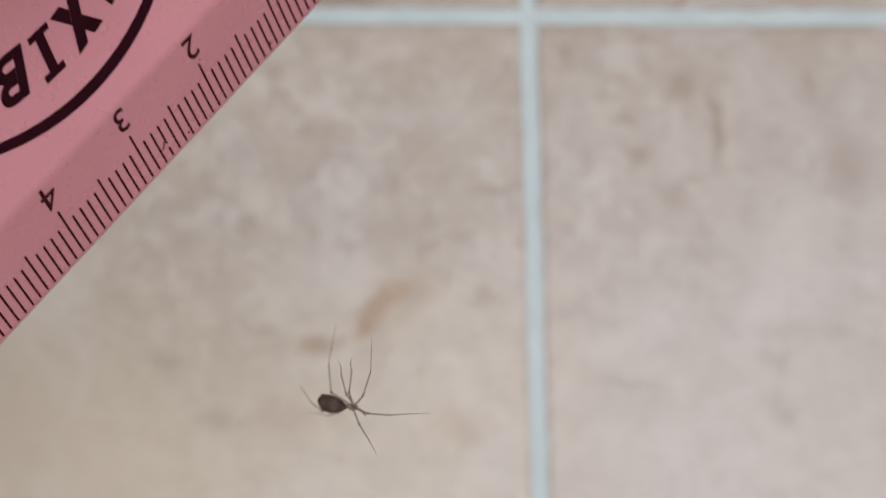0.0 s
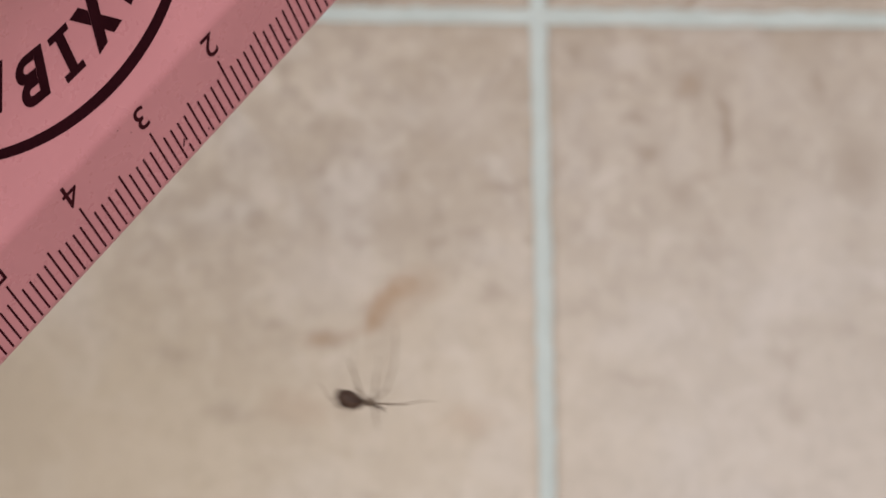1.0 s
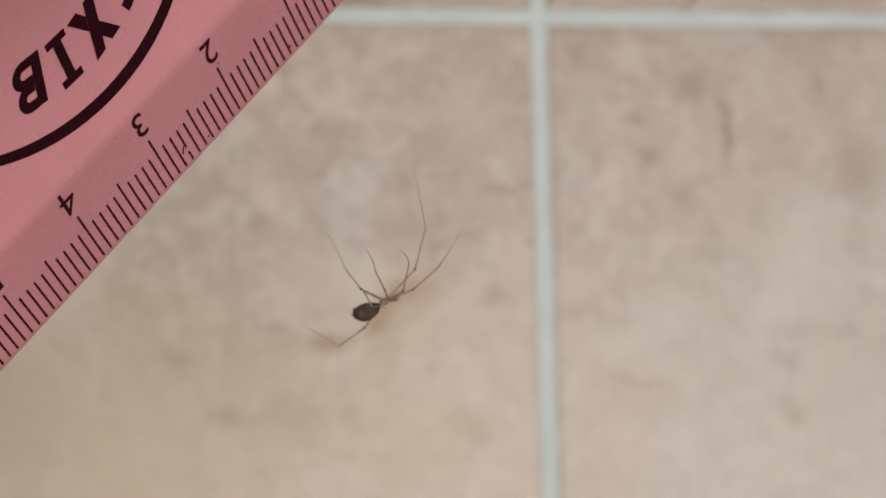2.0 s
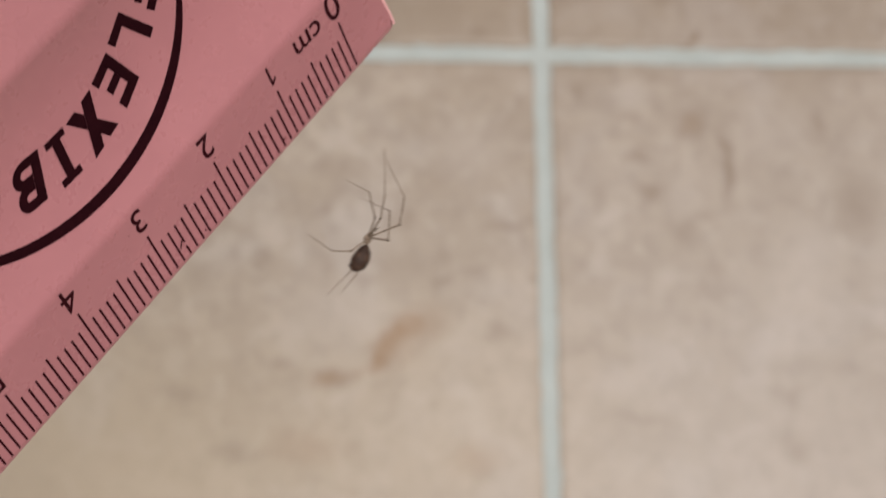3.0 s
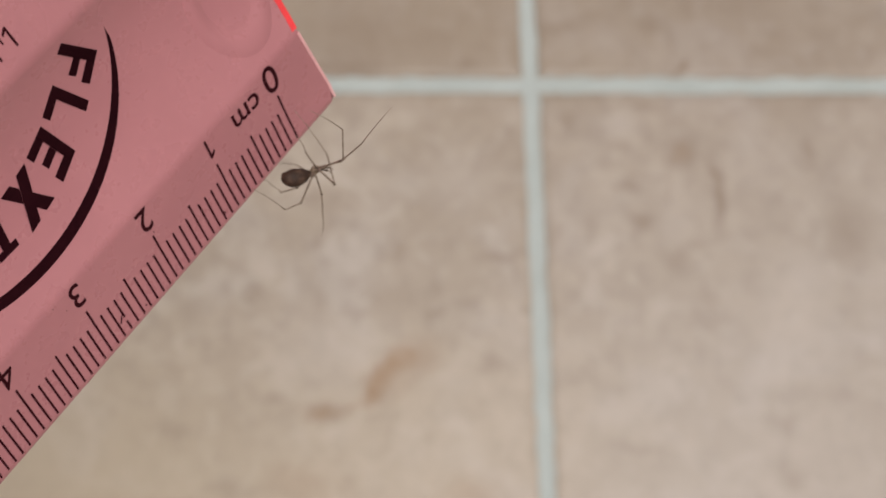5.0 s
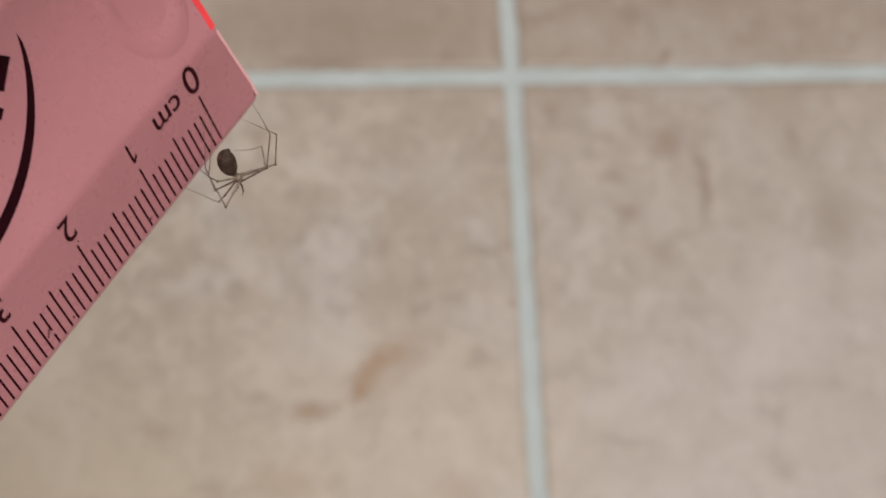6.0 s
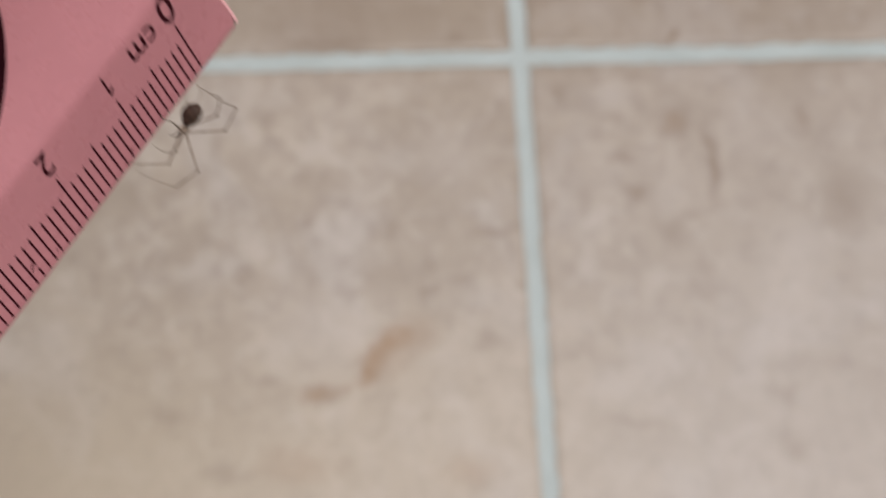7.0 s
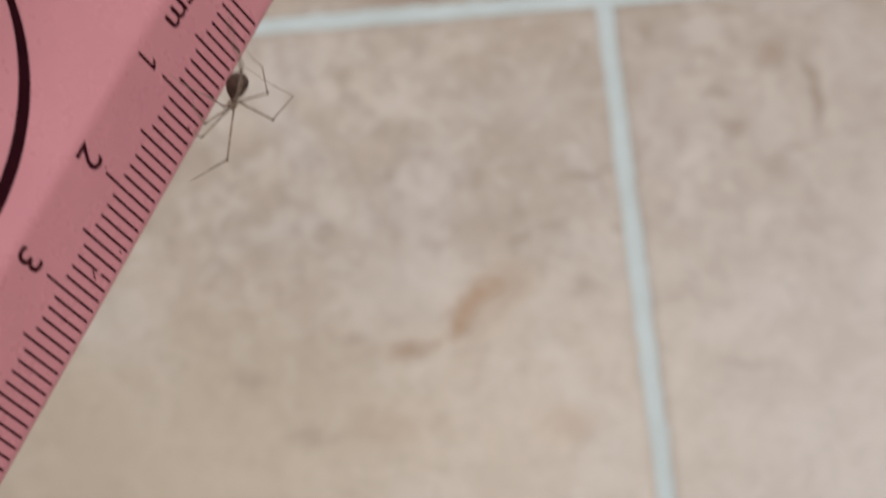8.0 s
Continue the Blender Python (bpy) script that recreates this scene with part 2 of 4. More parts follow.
def tile_material():
    n = Nodes("glazed_tile")
    p = n.place()
    cloud = n.ramp(n.noise(p, 24.0, 5.0, 0.6, 0.5), 0.34, 0.66)
    mottle = n.ramp(n.noise(n.offset(p, 3.1, 0, 1.7), 95.0, 5.0, 0.62, 0.7), 0.38, 0.66)
    fleck = n.ramp(n.noise(n.offset(p, 5.9, 0, 2.3), 235.0, 4.0, 0.6, 0.5), 0.46, 0.70)
    grey = n.ramp(n.noise(n.offset(p, 7.7, 0, 4.2), 33.0, 4.0, 0.55, 0.4), 0.50, 0.66)
    vein = n.ramp(n.noise(n.offset(p, 1.3, 0, 9.9), 63.0, 5.0, 0.6, 1.8), 0.56, 0.72)
    colour = n.mix(cloud, (0.380, 0.310, 0.250), (0.470, 0.396, 0.336))
    colour = n.mix(n.math("MULTIPLY", mottle, 0.62), colour, (0.335, 0.269, 0.218))
    colour = n.mix(n.math("MULTIPLY", grey, 0.42), colour, (0.500, 0.447, 0.427))
    colour = n.mix(n.math("MULTIPLY", vein, 0.45), colour, (0.300, 0.231, 0.179))
    colour = n.mix(n.math("MULTIPLY", fleck, 0.42), colour, (0.265, 0.207, 0.167))
    pale = n.ramp(n.noise(n.offset(p, 9.3, 0, 6.1), 130.0, 4.0, 0.6, 0.9), 0.50, 0.68)
    colour = n.mix(n.math("MULTIPLY", pale, 0.34), colour, (0.560, 0.495, 0.455))
    # clouds, washes and smudges with a frayed outline
    fray = n.tree.nodes.new("ShaderNodeTexNoise")
    fray.inputs["Scale"].default_value, fray.inputs["Detail"].default_value = 180.0, 3.0
    n.link(p, fray.inputs["Vector"])
    shift = n.tree.nodes.new("ShaderNodeVectorMath")
    shift.operation = "MULTIPLY_ADD"
    n.link(fray.outputs["Color"], shift.inputs[0])
    shift.inputs[1].default_value = (0.0066, 0.0, 0.0066)
    n.link(n.offset(p, -0.0033, 0, -0.0033), shift.inputs[2])
    for spots, tint in ((COOL, (0.475, 0.425, 0.405)), (YELLOW, (0.520, 0.428, 0.322)), (LIGHT, (0.540, 0.476, 0.441)), (DARK, (0.235, 0.171, 0.128)), (DARK_MORE, (0.235, 0.171, 0.128)), (TINGE, (0.235, 0.171, 0.128)), (WARM, (0.31, 0.190, 0.109))):
        for x, z, w, h, strength in spots:
            m = n.tree.nodes.new("ShaderNodeMapping")
            m.vector_type = "TEXTURE"
            m.inputs["Location"].default_value = (x, 0.0, Z + z)
            m.inputs["Scale"].default_value = (w, 1.0, h)
            n.link(shift.outputs[0], m.inputs["Vector"])
            ln = n.tree.nodes.new("ShaderNodeVectorMath")
            ln.operation = "LENGTH"
            n.link(m.outputs[0], ln.inputs[0])
            colour = n.mix(n.ramp(ln.outputs["Value"], 0.0, 1.65, strength, 0.0), colour, tint)
    n.bump(n.noise(p, 320.0, 3.0), 0.12, 0.0006)
    return n.finish(colour, n.ramp(cloud, 0.0, 1.0, 0.42, 0.52), 0.0, 0.35)


def grout_material():
    n = Nodes("pale_grout")
    p = n.place()
    a = n.ramp(n.noise(p, 70.0, 4.0), 0.3, 0.7)
    b = n.ramp(n.noise(p, 900.0, 3.0), 0.35, 0.7)
    colour = n.mix(a, (0.44, 0.48, 0.475), (0.50, 0.545, 0.545))
    colour = n.mix(n.math("MULTIPLY", b, 0.3), colour, (0.45, 0.46, 0.44))
    n.bump(n.noise(p, 1400.0, 4.0), 0.5, 0.0005)
    return n.finish(colour, 0.9, 0.0, 0.2)


def ruler_material():
    n = Nodes("pink_acrylic")
    p = n.local()
    haze = n.ramp(n.noise(p, 55.0, 3.0), 0.3, 0.7)
    fine = n.ramp(n.noise(p, 500.0, 3.0), 0.3, 0.75)
    colour = n.mix(haze, (0.440, 0.176, 0.195), (0.478, 0.194, 0.214))
    colour = n.mix(n.math("MULTIPLY", fine, 0.03), colour, (0.38, 0.155, 0.17))
    n.bump(n.noise(p, 90.0, 2.0), 0.02, 0.0006)
    mat = n.finish(colour, n.ramp(fine, 0.0, 1.0, 0.27, 0.31), 0.0, 0.5)
    glow = n.tree.nodes.new("ShaderNodeBsdfTranslucent")
    n.link(colour, glow.inputs["Color"])
    blend = n.node("ShaderNodeMixShader", Fac=0.08)
    n.link(n.bsdf.outputs[0], blend.inputs[1])
    n.link(glow.outputs[0], blend.inputs[2])
    n.link(blend.outputs[0], n.out.inputs["Surface"])
    return mat


TILE, GROUT, ACRYLIC = tile_material(), grout_material(), ruler_material()
# the glow of the plastic's edges is put into this red; nothing emits
EDGE_GLOW = plain("painted_edge_glow", (0.84, 0.055, 0.065), 0.25, 300.0, 0.1)
EDGE_PALE = plain("pale_cut_edge", (0.82, 0.44, 0.45), 0.3, 300.0, 0.1)
INK = plain("dark_print", (0.019, 0.0032, 0.0055), 0.9, 400.0, 0.25, spec=0.03)
TICK_INK = plain("fine_print", (0.034, 0.0045, 0.0075), 0.8, 400.0, 0.25, spec=0.05)
PAINT = plain("matt_wall_paint", (0.46, 0.42, 0.37), 0.8, 9.0, 0.05)
CEILING_PAINT = plain("ceiling_paint", (0.82, 0.81, 0.79), 0.85, 9.0, 0.04)
FLOOR_MAT = plain("floor_stone", (0.38, 0.33, 0.28), 0.5, 12.0, 0.2)


def spider_material(name, dark, light, scale, low, high):
    n = Nodes(name)
    p = n.local()
    f = n.ramp(n.noise(p, scale, 4.0, 0.6), low, high)
    n.bump(n.noise(p, scale * 4.0), 0.3, 0.00005)
    return n.finish(n.mix(f, dark, light), 0.6, 0.0, 0.18)


ABDOMEN = spider_material("brown_abdomen", (0.040, 0.023, 0.017), (0.108, 0.062, 0.043), 1100.0, 0.42, 0.74)
CARAPACE = spider_material("pale_carapace", (0.15, 0.105, 0.075), (0.33, 0.25, 0.19), 2200.0, 0.35, 0.65)
LEG = spider_material("leg_brown", (0.20, 0.155, 0.120), (0.34, 0.27, 0.215), 900.0, 0.35, 0.65)
JOINT = spider_material("dark_joint", (0.055, 0.038, 0.028), (0.11, 0.08, 0.06), 2200.0, 0.35, 0.65)


# ---------- mesh helpers ----------
def part(name, bm, material, parent=None, label="", smooth=False):
    mesh = bpy.data.meshes.new(name)
    bmesh.ops.recalc_face_normals(bm, faces=bm.faces[:])
    bm.to_mesh(mesh)
    bm.free()
    mesh.materials.append(material)
    if smooth:
        mesh.shade_smooth()
    ob = new(name, mesh)
    if parent:
        ob.parent = parent
    if label:
        ob["label"] = label
    return ob


def box(bm, x0, x1, y0, y1, z0, z1):
    m = Matrix.Translation(((x0 + x1) / 2, (y0 + y1) / 2, (z0 + z1) / 2)) @ Matrix.Diagonal((x1 - x0, y1 - y0, z1 - z0, 1))
    return bmesh.ops.create_cube(bm, size=1.0, matrix=m)["verts"]


def slab(name, x0, x1, y0, y1, z0, z1, material, label, category):
    bm = bmesh.new()
    box(bm, x0, x1, y0, y1, z0, z1)
    return tagged(part(name, bm, material), label, category, kind="structure")


def prism(bm, outline, z0, z1):
    """A flat outline in x, y drawn out from z0 to z1."""
    low = [bm.verts.new((x, y, z0)) for x, y in outline]
    high = [bm.verts.new((x, y, z1)) for x, y in outline]
    bm.faces.new(low)
    bm.faces.new(high)
    for i in range(len(low)):
        j = (i + 1) % len(low)
        bm.faces.new((low[i], low[j], high[j], high[i]))


# ---------- the room ----------
TILE_W, JOINT_W = 0.2, 0.0033
wall_north = slab("wall_north", -1.2, 1.2, 0.0014, 0.15, 0.0, 2.4, GROUT, "pale grey-blue grout bed of a tiled wall", "wall")
floor = slab("floor", -1.2, 1.2, -2.0, 0.0, -0.1, 0.0, FLOOR_MAT, "plain brown stone floor of a small room", "floor")
ceiling = slab("ceiling", -1.2, 1.2, -2.0, 0.0, 2.4, 2.5, CEILING_PAINT, "plain white painted ceiling", "ceiling")
wall_east = slab("wall_east", 1.2, 1.35, -2.15, 0.15, -0.1, 2.5, PAINT, "plain beige painted side wall", "wall")
wall_west = slab("wall_west", -1.35, -1.2, -2.15, 0.15, -0.1, 2.5, PAINT, "plain beige painted side wall", "wall")


# unseen wall; its opening is added to fit round the lamp
def south_wall():
    bm = bmesh.new()
    for x0, x1, z0, z1 in ((-1.2, -0.30, -0.1, 2.5), (0.64, 1.2, -0.1, 2.5), (-0.30, 0.64, -0.1, 0.61), (-0.30, 0.64, 1.55, 2.5)):
        box(bm, x0, x1, -2.15, -2.0, z0, z1)
    return tagged(part("wall_south", bm, PAINT), "unseen plain beige wall with an opening added for the lamp", "wall", kind="structure")


south_wall()


# ---------- the ruler ----------
STRIP, CORE, BEND, DISH = 0.0105, 0.01985, radians(8.4), radians(23.6)
INCH_BEND = BEND + radians(10.6)
EDGE = 0.04045  # the inch side
U0, U1 = -0.0065, 0.306
CURL = 2 * DISH / CORE


def end_cut(v):
    """How far the worn end lies back at v: the cut is not square to the edge."""
    if v < STRIP:
        return 0.0010 * max(0.0, (v - 0.0022) / (STRIP - 0.0022))
    return 0.0010 - 0.0007 * min(1.0, (v - STRIP) / 0.003)


def core_tilt(v):
    """How far the dished core's face leans back at v."""
    return BEND + DISH - CURL * (v - STRIP)


def strip_rise(v):
    return -0.5 * math.tan(radians(3.5)) / 0.007 * max(0.0, 0.007 - v) ** 2


def on_strip(u, v, h=0.0):
    """A place on the centimetre strip's face, which rises a little towards its edge; h: height over the face."""
    return Vector((u, v, strip_rise(v) - h))


def on_core(u, v, h=0.0):
    a0, a = BEND + DISH, core_tilt(v)
    y, z = (math.sin(a0) - math.sin(a)) / CURL, (math.cos(a) - math.cos(a0)) / CURL
    return Vector((u, STRIP + y + h * math.sin(a), z - h * math.cos(a)))


def on_inch(u, v, h=0.0):
    s, foot = v - STRIP - CORE, on_core(u, STRIP + CORE)
    return foot + Vector((0.0, s * math.cos(INCH_BEND) + h * math.sin(INCH_BEND), s * math.sin(INCH_BEND) - h * math.cos(INCH_BEND)))


def seat(place, turn, tilt):
    """The pose of a print: x along the reading way, y up the glyph, z out of the face."""
    x = Vector((math.cos(turn), math.sin(turn) * math.cos(tilt), math.sin(turn) * math.sin(tilt)))
    z = Vector((0.0, math.sin(tilt), -math.cos(tilt)))
    y = z.cross(x)
    m = Matrix((x, y, z)).transposed().to_4x4()
    m.translation = place
    return m


def glyph_mesh(text, size, bold=0.0, align="CENTER", wide=1.0):
    """Lettering as a thin raised mesh: built-in font, and a plain flagged one."""
    if text == "1":
        bm = bmesh.new()
        prism(bm, [(0.0, 0.05), (0.07, 0.05), (0.07, 0.66), (0.0, 0.66)], -0.004, 0.004)
        prism(bm, [(-0.001, 0.66), (-0.001, 0.56), (-0.14, 0.47), (-0.14, 0.54)], -0.004, 0.004)
        mesh = bpy.data.meshes.new("glyph")
        bmesh.ops.recalc_face_normals(bm, faces=bm.faces[:])
        bm.to_mesh(mesh)
        bm.free()
        mesh.transform(Matrix.Diagonal((wide * size, size, size, 1)))
        mesh.materials.append(TICK_INK)
        return mesh
    curve = bpy.data.curves.new("glyph", "FONT")
    curve.body, curve.size, curve.align_x, curve.offset, curve.extrude = text, 1.0, align, bold, 0.004
    ob = bpy.data.objects.new("glyph", curve)
    scene.collection.objects.link(ob)
    mesh = bpy.data.meshes.new_from_object(ob.evaluated_get(bpy.context.evaluated_depsgraph_get()))
    bpy.data.objects.remove(ob)
    bpy.data.curves.remove(curve)
    mesh.transform(Matrix.Diagonal((wide * size, size, size, 1)))
    mesh.materials.clear()
    mesh.materials.append(TICK_INK)
    return mesh


# heavy slab letters in a cell one high: lists of strokes, each an outline
def bowl(x0, y0, y1, reach, w):
    """A half ring from y0 to y1, as quads."""
    quads, n = [], 10
    cy, ry = (y0 + y1) / 2, (y1 - y0) / 2
    flat = max(0.02, reach - ry)
    outer, inner = [(x0, y0)], [(x0, y0 + w)]
    for i in range(n + 1):
        a = -math.pi / 2 + math.pi * i / n
        outer.append((x0 + flat + ry * math.cos(a), cy + ry * math.sin(a)))
        inner.append((x0 + flat + (ry - w) * math.cos(a), cy + (ry - w) * math.sin(a)))
    outer.append((x0, y1))
    inner.append((x0, y1 - w))
    for i in range(len(outer) - 1):
        quads.append((outer[i], outer[i + 1], inner[i + 1], inner[i]))
    return quads


def bars(*boxes):
    return [((x0, y0), (x1, y0), (x1, y1), (x0, y1)) for x0, y0, x1, y1 in boxes]


W = 0.21
STROKES = {
    "F": bars((0, 0, W, 1), (W, 1 - W, 0.62, 1), (W, 0.44, 0.54, 0.44 + W * 0.9)),
    "L": bars((0, 0, W, 1), (W, 0, 0.62, W)),
    "E": bars((0, 0, W, 1), (W, 1 - W, 0.64, 1), (W, 0.40, 0.58, 0.40 + W * 0.9), (W, 0, 0.64, W)),
    "I": bars((0.15, 0, 0.15 + W, 1), (0.0, 0, 0.15, W * 0.7), (0.15 + W, 0, 0.30 + W, W * 0.7), (0.0, 1 - W * 0.7, 0.15, 1), (0.15 + W, 1 - W * 0.7, 0.30 + W, 1)),
    "X": [((0.0, 0.0), (0.29, 0.0), (0.81, 1.0), (0.52, 1.0)), ((0.52, 0.0), (0.81, 0.0), (0.54, 0.5), (0.405, 0.23)), ((0.0, 1.0), (0.29, 1.0), (0.405, 0.77), (0.27, 0.5))],
    "B": bars((0, 0, W, 1)) + bowl(W, 0.0, 0.55, 0.46, W * 0.9) + bowl(W, 0.48, 1.0, 0.42, W * 0.9),
}


def letter_part(letter, parent, u, v, turn, rise, high):
    """A letter that follows the dished face; u, v: its foot on the left; rise: how its stem leans."""
    bm = bmesh.new()
    ax, ay = Vector((math.cos(turn), math.sin(turn))), Vector((math.sin(rise), -math.cos(rise)))
    for n, outline in enumerate(STROKES[letter]):
        ring = []
        for x, y in outline:
            q = Vector((u, v)) + high * (x * ax + y * ay)
            ring.append(bm.verts.new(on_core(q.x, q.y, 0.00005 + 0.000002 * n)))
        bm.faces.new(ring)
    made = bmesh.ops.extrude_face_region(bm, geom=bm.faces[:])["geom"]
    for e in made:
        if isinstance(e, bmesh.types.BMVert):
            e.co += Vector((0.0, -0.000004, 0.00003))
    return part("letter", bm, INK, parent)


def print_on(name, mesh, parent, m):
    ob = new(name, mesh)
    ob.parent = parent
    ob.matrix_basis = m
    return ob


def bar_mesh(length, width):
    bm = bmesh.new()
    box(bm, -width / 2, width / 2, 0.0, length, -0.00002, 0.00002)
    mesh = bpy.data.meshes.new("bar")
    bm.to_mesh(mesh)
    bm.free()
    mesh.materials.append(TICK_INK)
    return mesh


def tick_mesh(length, width):
    """A tick that follows the strip's face down to its edge; it starts at its inner end."""
    bm = bmesh.new()
    rows = []
    for i in range(7):
        v = 0.0004 + length * (1 - i / 6)
        rows.append([bm.verts.new((x, length * i / 6, z - strip_rise(v) + strip_rise(0.0004 + length))) for x, z in ((-width / 2, 0.00002), (width / 2, 0.00002), (width / 2, -0.00002), (-width / 2, -0.00002))])
    for a, b in zip(rows, rows[1:]):
        for i in range(4):
            bm.faces.new((a[i], a[(i + 1) % 4], b[(i + 1) % 4], b[i]))
    bm.faces.new(rows[0])
    bm.faces.new(rows[-1])
    mesh = bpy.data.meshes.new("tick")
    bmesh.ops.recalc_face_normals(bm, faces=bm.faces[:])
    bm.to_mesh(mesh)
    bm.free()
    mesh.materials.append(TICK_INK)
    return mesh


def build_ruler():
    ruler = tagged(new("ruler"), "translucent pink plastic ruler held up in the air", "ruler")
    # body: cross section in v, z, drawn out along u
    def rounded(a, mid, c):
        """A soft crease from a to c round mid."""
        return [a * (1 - f) ** 2 + mid * 2 * f * (1 - f) + c * f * f for f in (0.0, 0.125, 0.25, 0.375, 0.5, 0.625, 0.75, 0.875, 1.0)]

    front = [on_strip(0, -0.00024, -0.0005), on_strip(0, -0.00018, -0.00018), on_strip(0, 0.00018)] + [on_strip(0, 0.0007 * i) for i in range(1, 11)]
    front += rounded(on_strip(0, STRIP - 0.0007), on_strip(0, STRIP), on_core(0, STRIP + 0.0006))
    front += [on_core(0, STRIP + 0.0006 + (CORE - 0.0014) * i / 14) for i in range(1, 14)]
    front += rounded(on_core(0, STRIP + CORE - 0.0008), on_inch(0, STRIP + CORE), on_inch(0, STRIP + CORE + 0.0008))
    front += [on_inch(0, EDGE)]
    deep = Vector((0.0, -math.sin(BEND), math.cos(BEND))) * 0.0006
    section = [(p.y, p.z) for p in front] + [(p.y, p.z) for p in (front[-1] + deep, front[0] + deep)]
    bm = bmesh.new()
    rings = []
    steps = [U0, U0 + 0.0008] + [U0 + 0.0008 + (U1 - U0 - 0.0008) * i / 24 for i in range(1, 25)]
    for k, u in enumerate(steps):
        worn = 0.0005 if k == 0 else 0.0
        cut = 1.0 if k < 2 else 0.0
        rings.append([bm.verts.new((u + (worn if i in (0, 1, 2, len(section) - 1) else 0.0) + cut * end_cut(v), v, z)) for i, (v, z) in enumerate(section)])
    n = len(section)
    for a, b in zip(rings, rings[1:]):
        for i in range(n):
            j = (i + 1) % n
            bm.faces.new((a[i], a[j], b[j], b[i]))
    bm.faces.new(rings[0])
    bm.faces.new(rings[-1])
    body = part("body", bm, ACRYLIC, ruler, smooth=True)
    body.data.set_sharp_from_angle(angle=radians(28))
    # the cut end: its glow painted as a red band along the core, thin and pale along the strips
    for name, spot, v0, v1, w, mat, label in (
        ("end_edge", on_core, STRIP + 0.0003, STRIP + CORE - 0.0002, 0.0006, EDGE_GLOW, "cut edge with its bright red glow put into the colour"),
        ("strip_edge", on_strip, 0.0002, STRIP - 0.0002, 0.00022, EDGE_PALE, "pale pink cut edge"),
        ("strip_edge", on_inch, STRIP + CORE + 0.0002, EDGE - 0.0014, 0.00018, EDGE_PALE, "pale pink cut edge"),
    ):
        bm = bmesh.new()
        spans = 12
        rows = []
        for i in range(spans + 1):
            v = v0 + (v1 - v0) * i / spans
            rows.append([bm.verts.new(spot(U0 + end_cut(v) + du, v, h)) for du, h in ((-0.0001, -0.0004), (-0.0001, 0.00003), (w, 0.00003), (w, -0.0004))])
        for a, b in zip(rows, rows[1:]):
            for i in range(4):
                bm.faces.new((a[i], a[(i + 1) % 4], b[(i + 1) % 4], b[i]))
        bm.faces.new(rows[0])
        bm.faces.new(rows[-1])
        part(name, bm, mat, ruler, label)
    # the bevel along the inch side, its glow painted as a red band
    bm = bmesh.new()
    rows = []
    for i in range(25):
        u = U0 + 0.0004 + (U1 - U0 - 0.0008) * i / 24
        rows.append([bm.verts.new(on_inch(u, v, h)) for v, h in ((EDGE - 0.00112, 0.000012), (EDGE - 0.00112, -0.0004), (EDGE + 0.00002, -0.0004), (EDGE + 0.00002, 0.000012))])
    for a, b in zip(rows, rows[1:]):
        for i in range(4):
            bm.faces.new((a[i], a[(i + 1) % 4], b[(i + 1) % 4], b[i]))
    bm.faces.new(rows[0])
    bm.faces.new(rows[-1])
    part("inch_bevel", bm, EDGE_GLOW, ruler, "inch side bevel with its red glow put into the colour")
    # raised ring round the hanging hole
    bm = bmesh.new()
    rows = []
    for r, h in ((1.05, -0.00002), (0.98, 0.00012), (0.90, 0.00022), (0.80, 0.00026), (0.70, 0.00016), (0.62, 0.00004), (0.56, -0.00002)):
        rows.append([bm.verts.new(on_core(-0.0012 + 0.0047 * r * math.cos(a), 0.0188 + 0.0066 * r * math.sin(a), h)) for a in (math.tau * i / 64 for i in range(64))])
    for a, b in zip(rows, rows[1:]):
        for i in range(64):
            j = (i + 1) % 64
            bm.faces.new((a[i], a[j], b[j], b[i]))
    part("hole_rim", bm, ACRYLIC, ruler, "raised rim of the hanging hole", smooth=True)
    # centimetre scale
    marks = {"cm": tick_mesh(0.0061, 0.00022), "half": tick_mesh(0.0052, 0.00022), "mm": tick_mesh(0.0043, 0.00022)}
    for i in range(301):
        kind = "cm" if i % 10 == 0 else "half" if i % 5 == 0 else "mm"
        length = {"cm": 0.0061, "half": 0.0052, "mm": 0.0043}[kind]
        print_on("tick", marks[kind], ruler, seat(on_strip(i * 0.001, 0.0004 + length, 0.00004), 0.0, 0.0))
    for i in range(31):
        mesh = glyph_mesh(str(i), 0.0046 if i == 0 else 0.0039 if i < 4 else 0.0042, 0.004 if i < 4 else 0.0, wide=0.92)
        print_on("number", mesh, ruler, seat(on_strip(i * 0.01, 0.0104 if i == 0 else 0.0101, 0.00005), 0.0, 0.0))
    print_on("unit", glyph_mesh("cm", 0.0036, 0.006, wide=0.98), ruler, seat(on_strip(0.0042, 0.0094, 0.00005), 0.0, 0.0))
    # a scratch across one tick
    bm = bmesh.new()
    prism(bm, [(-0.00022, -0.0002), (0.00022, -0.00026), (0.00026, 0.00022), (-0.0002, 0.0003)], -0.00001, 0.00001)
    scratch = part("scratch", bm, ACRYLIC, ruler, "pale scratch through a tick")
    scratch.matrix_basis = seat(on_strip(0.027, 0.0019, 0.00007), 0.3, 0.0)
    print_on("scratch_mark", bar_mesh(0.0009, 0.00012), ruler, seat(on_strip(0.0272, 0.0026, 0.00008), 0.6, 0.0))
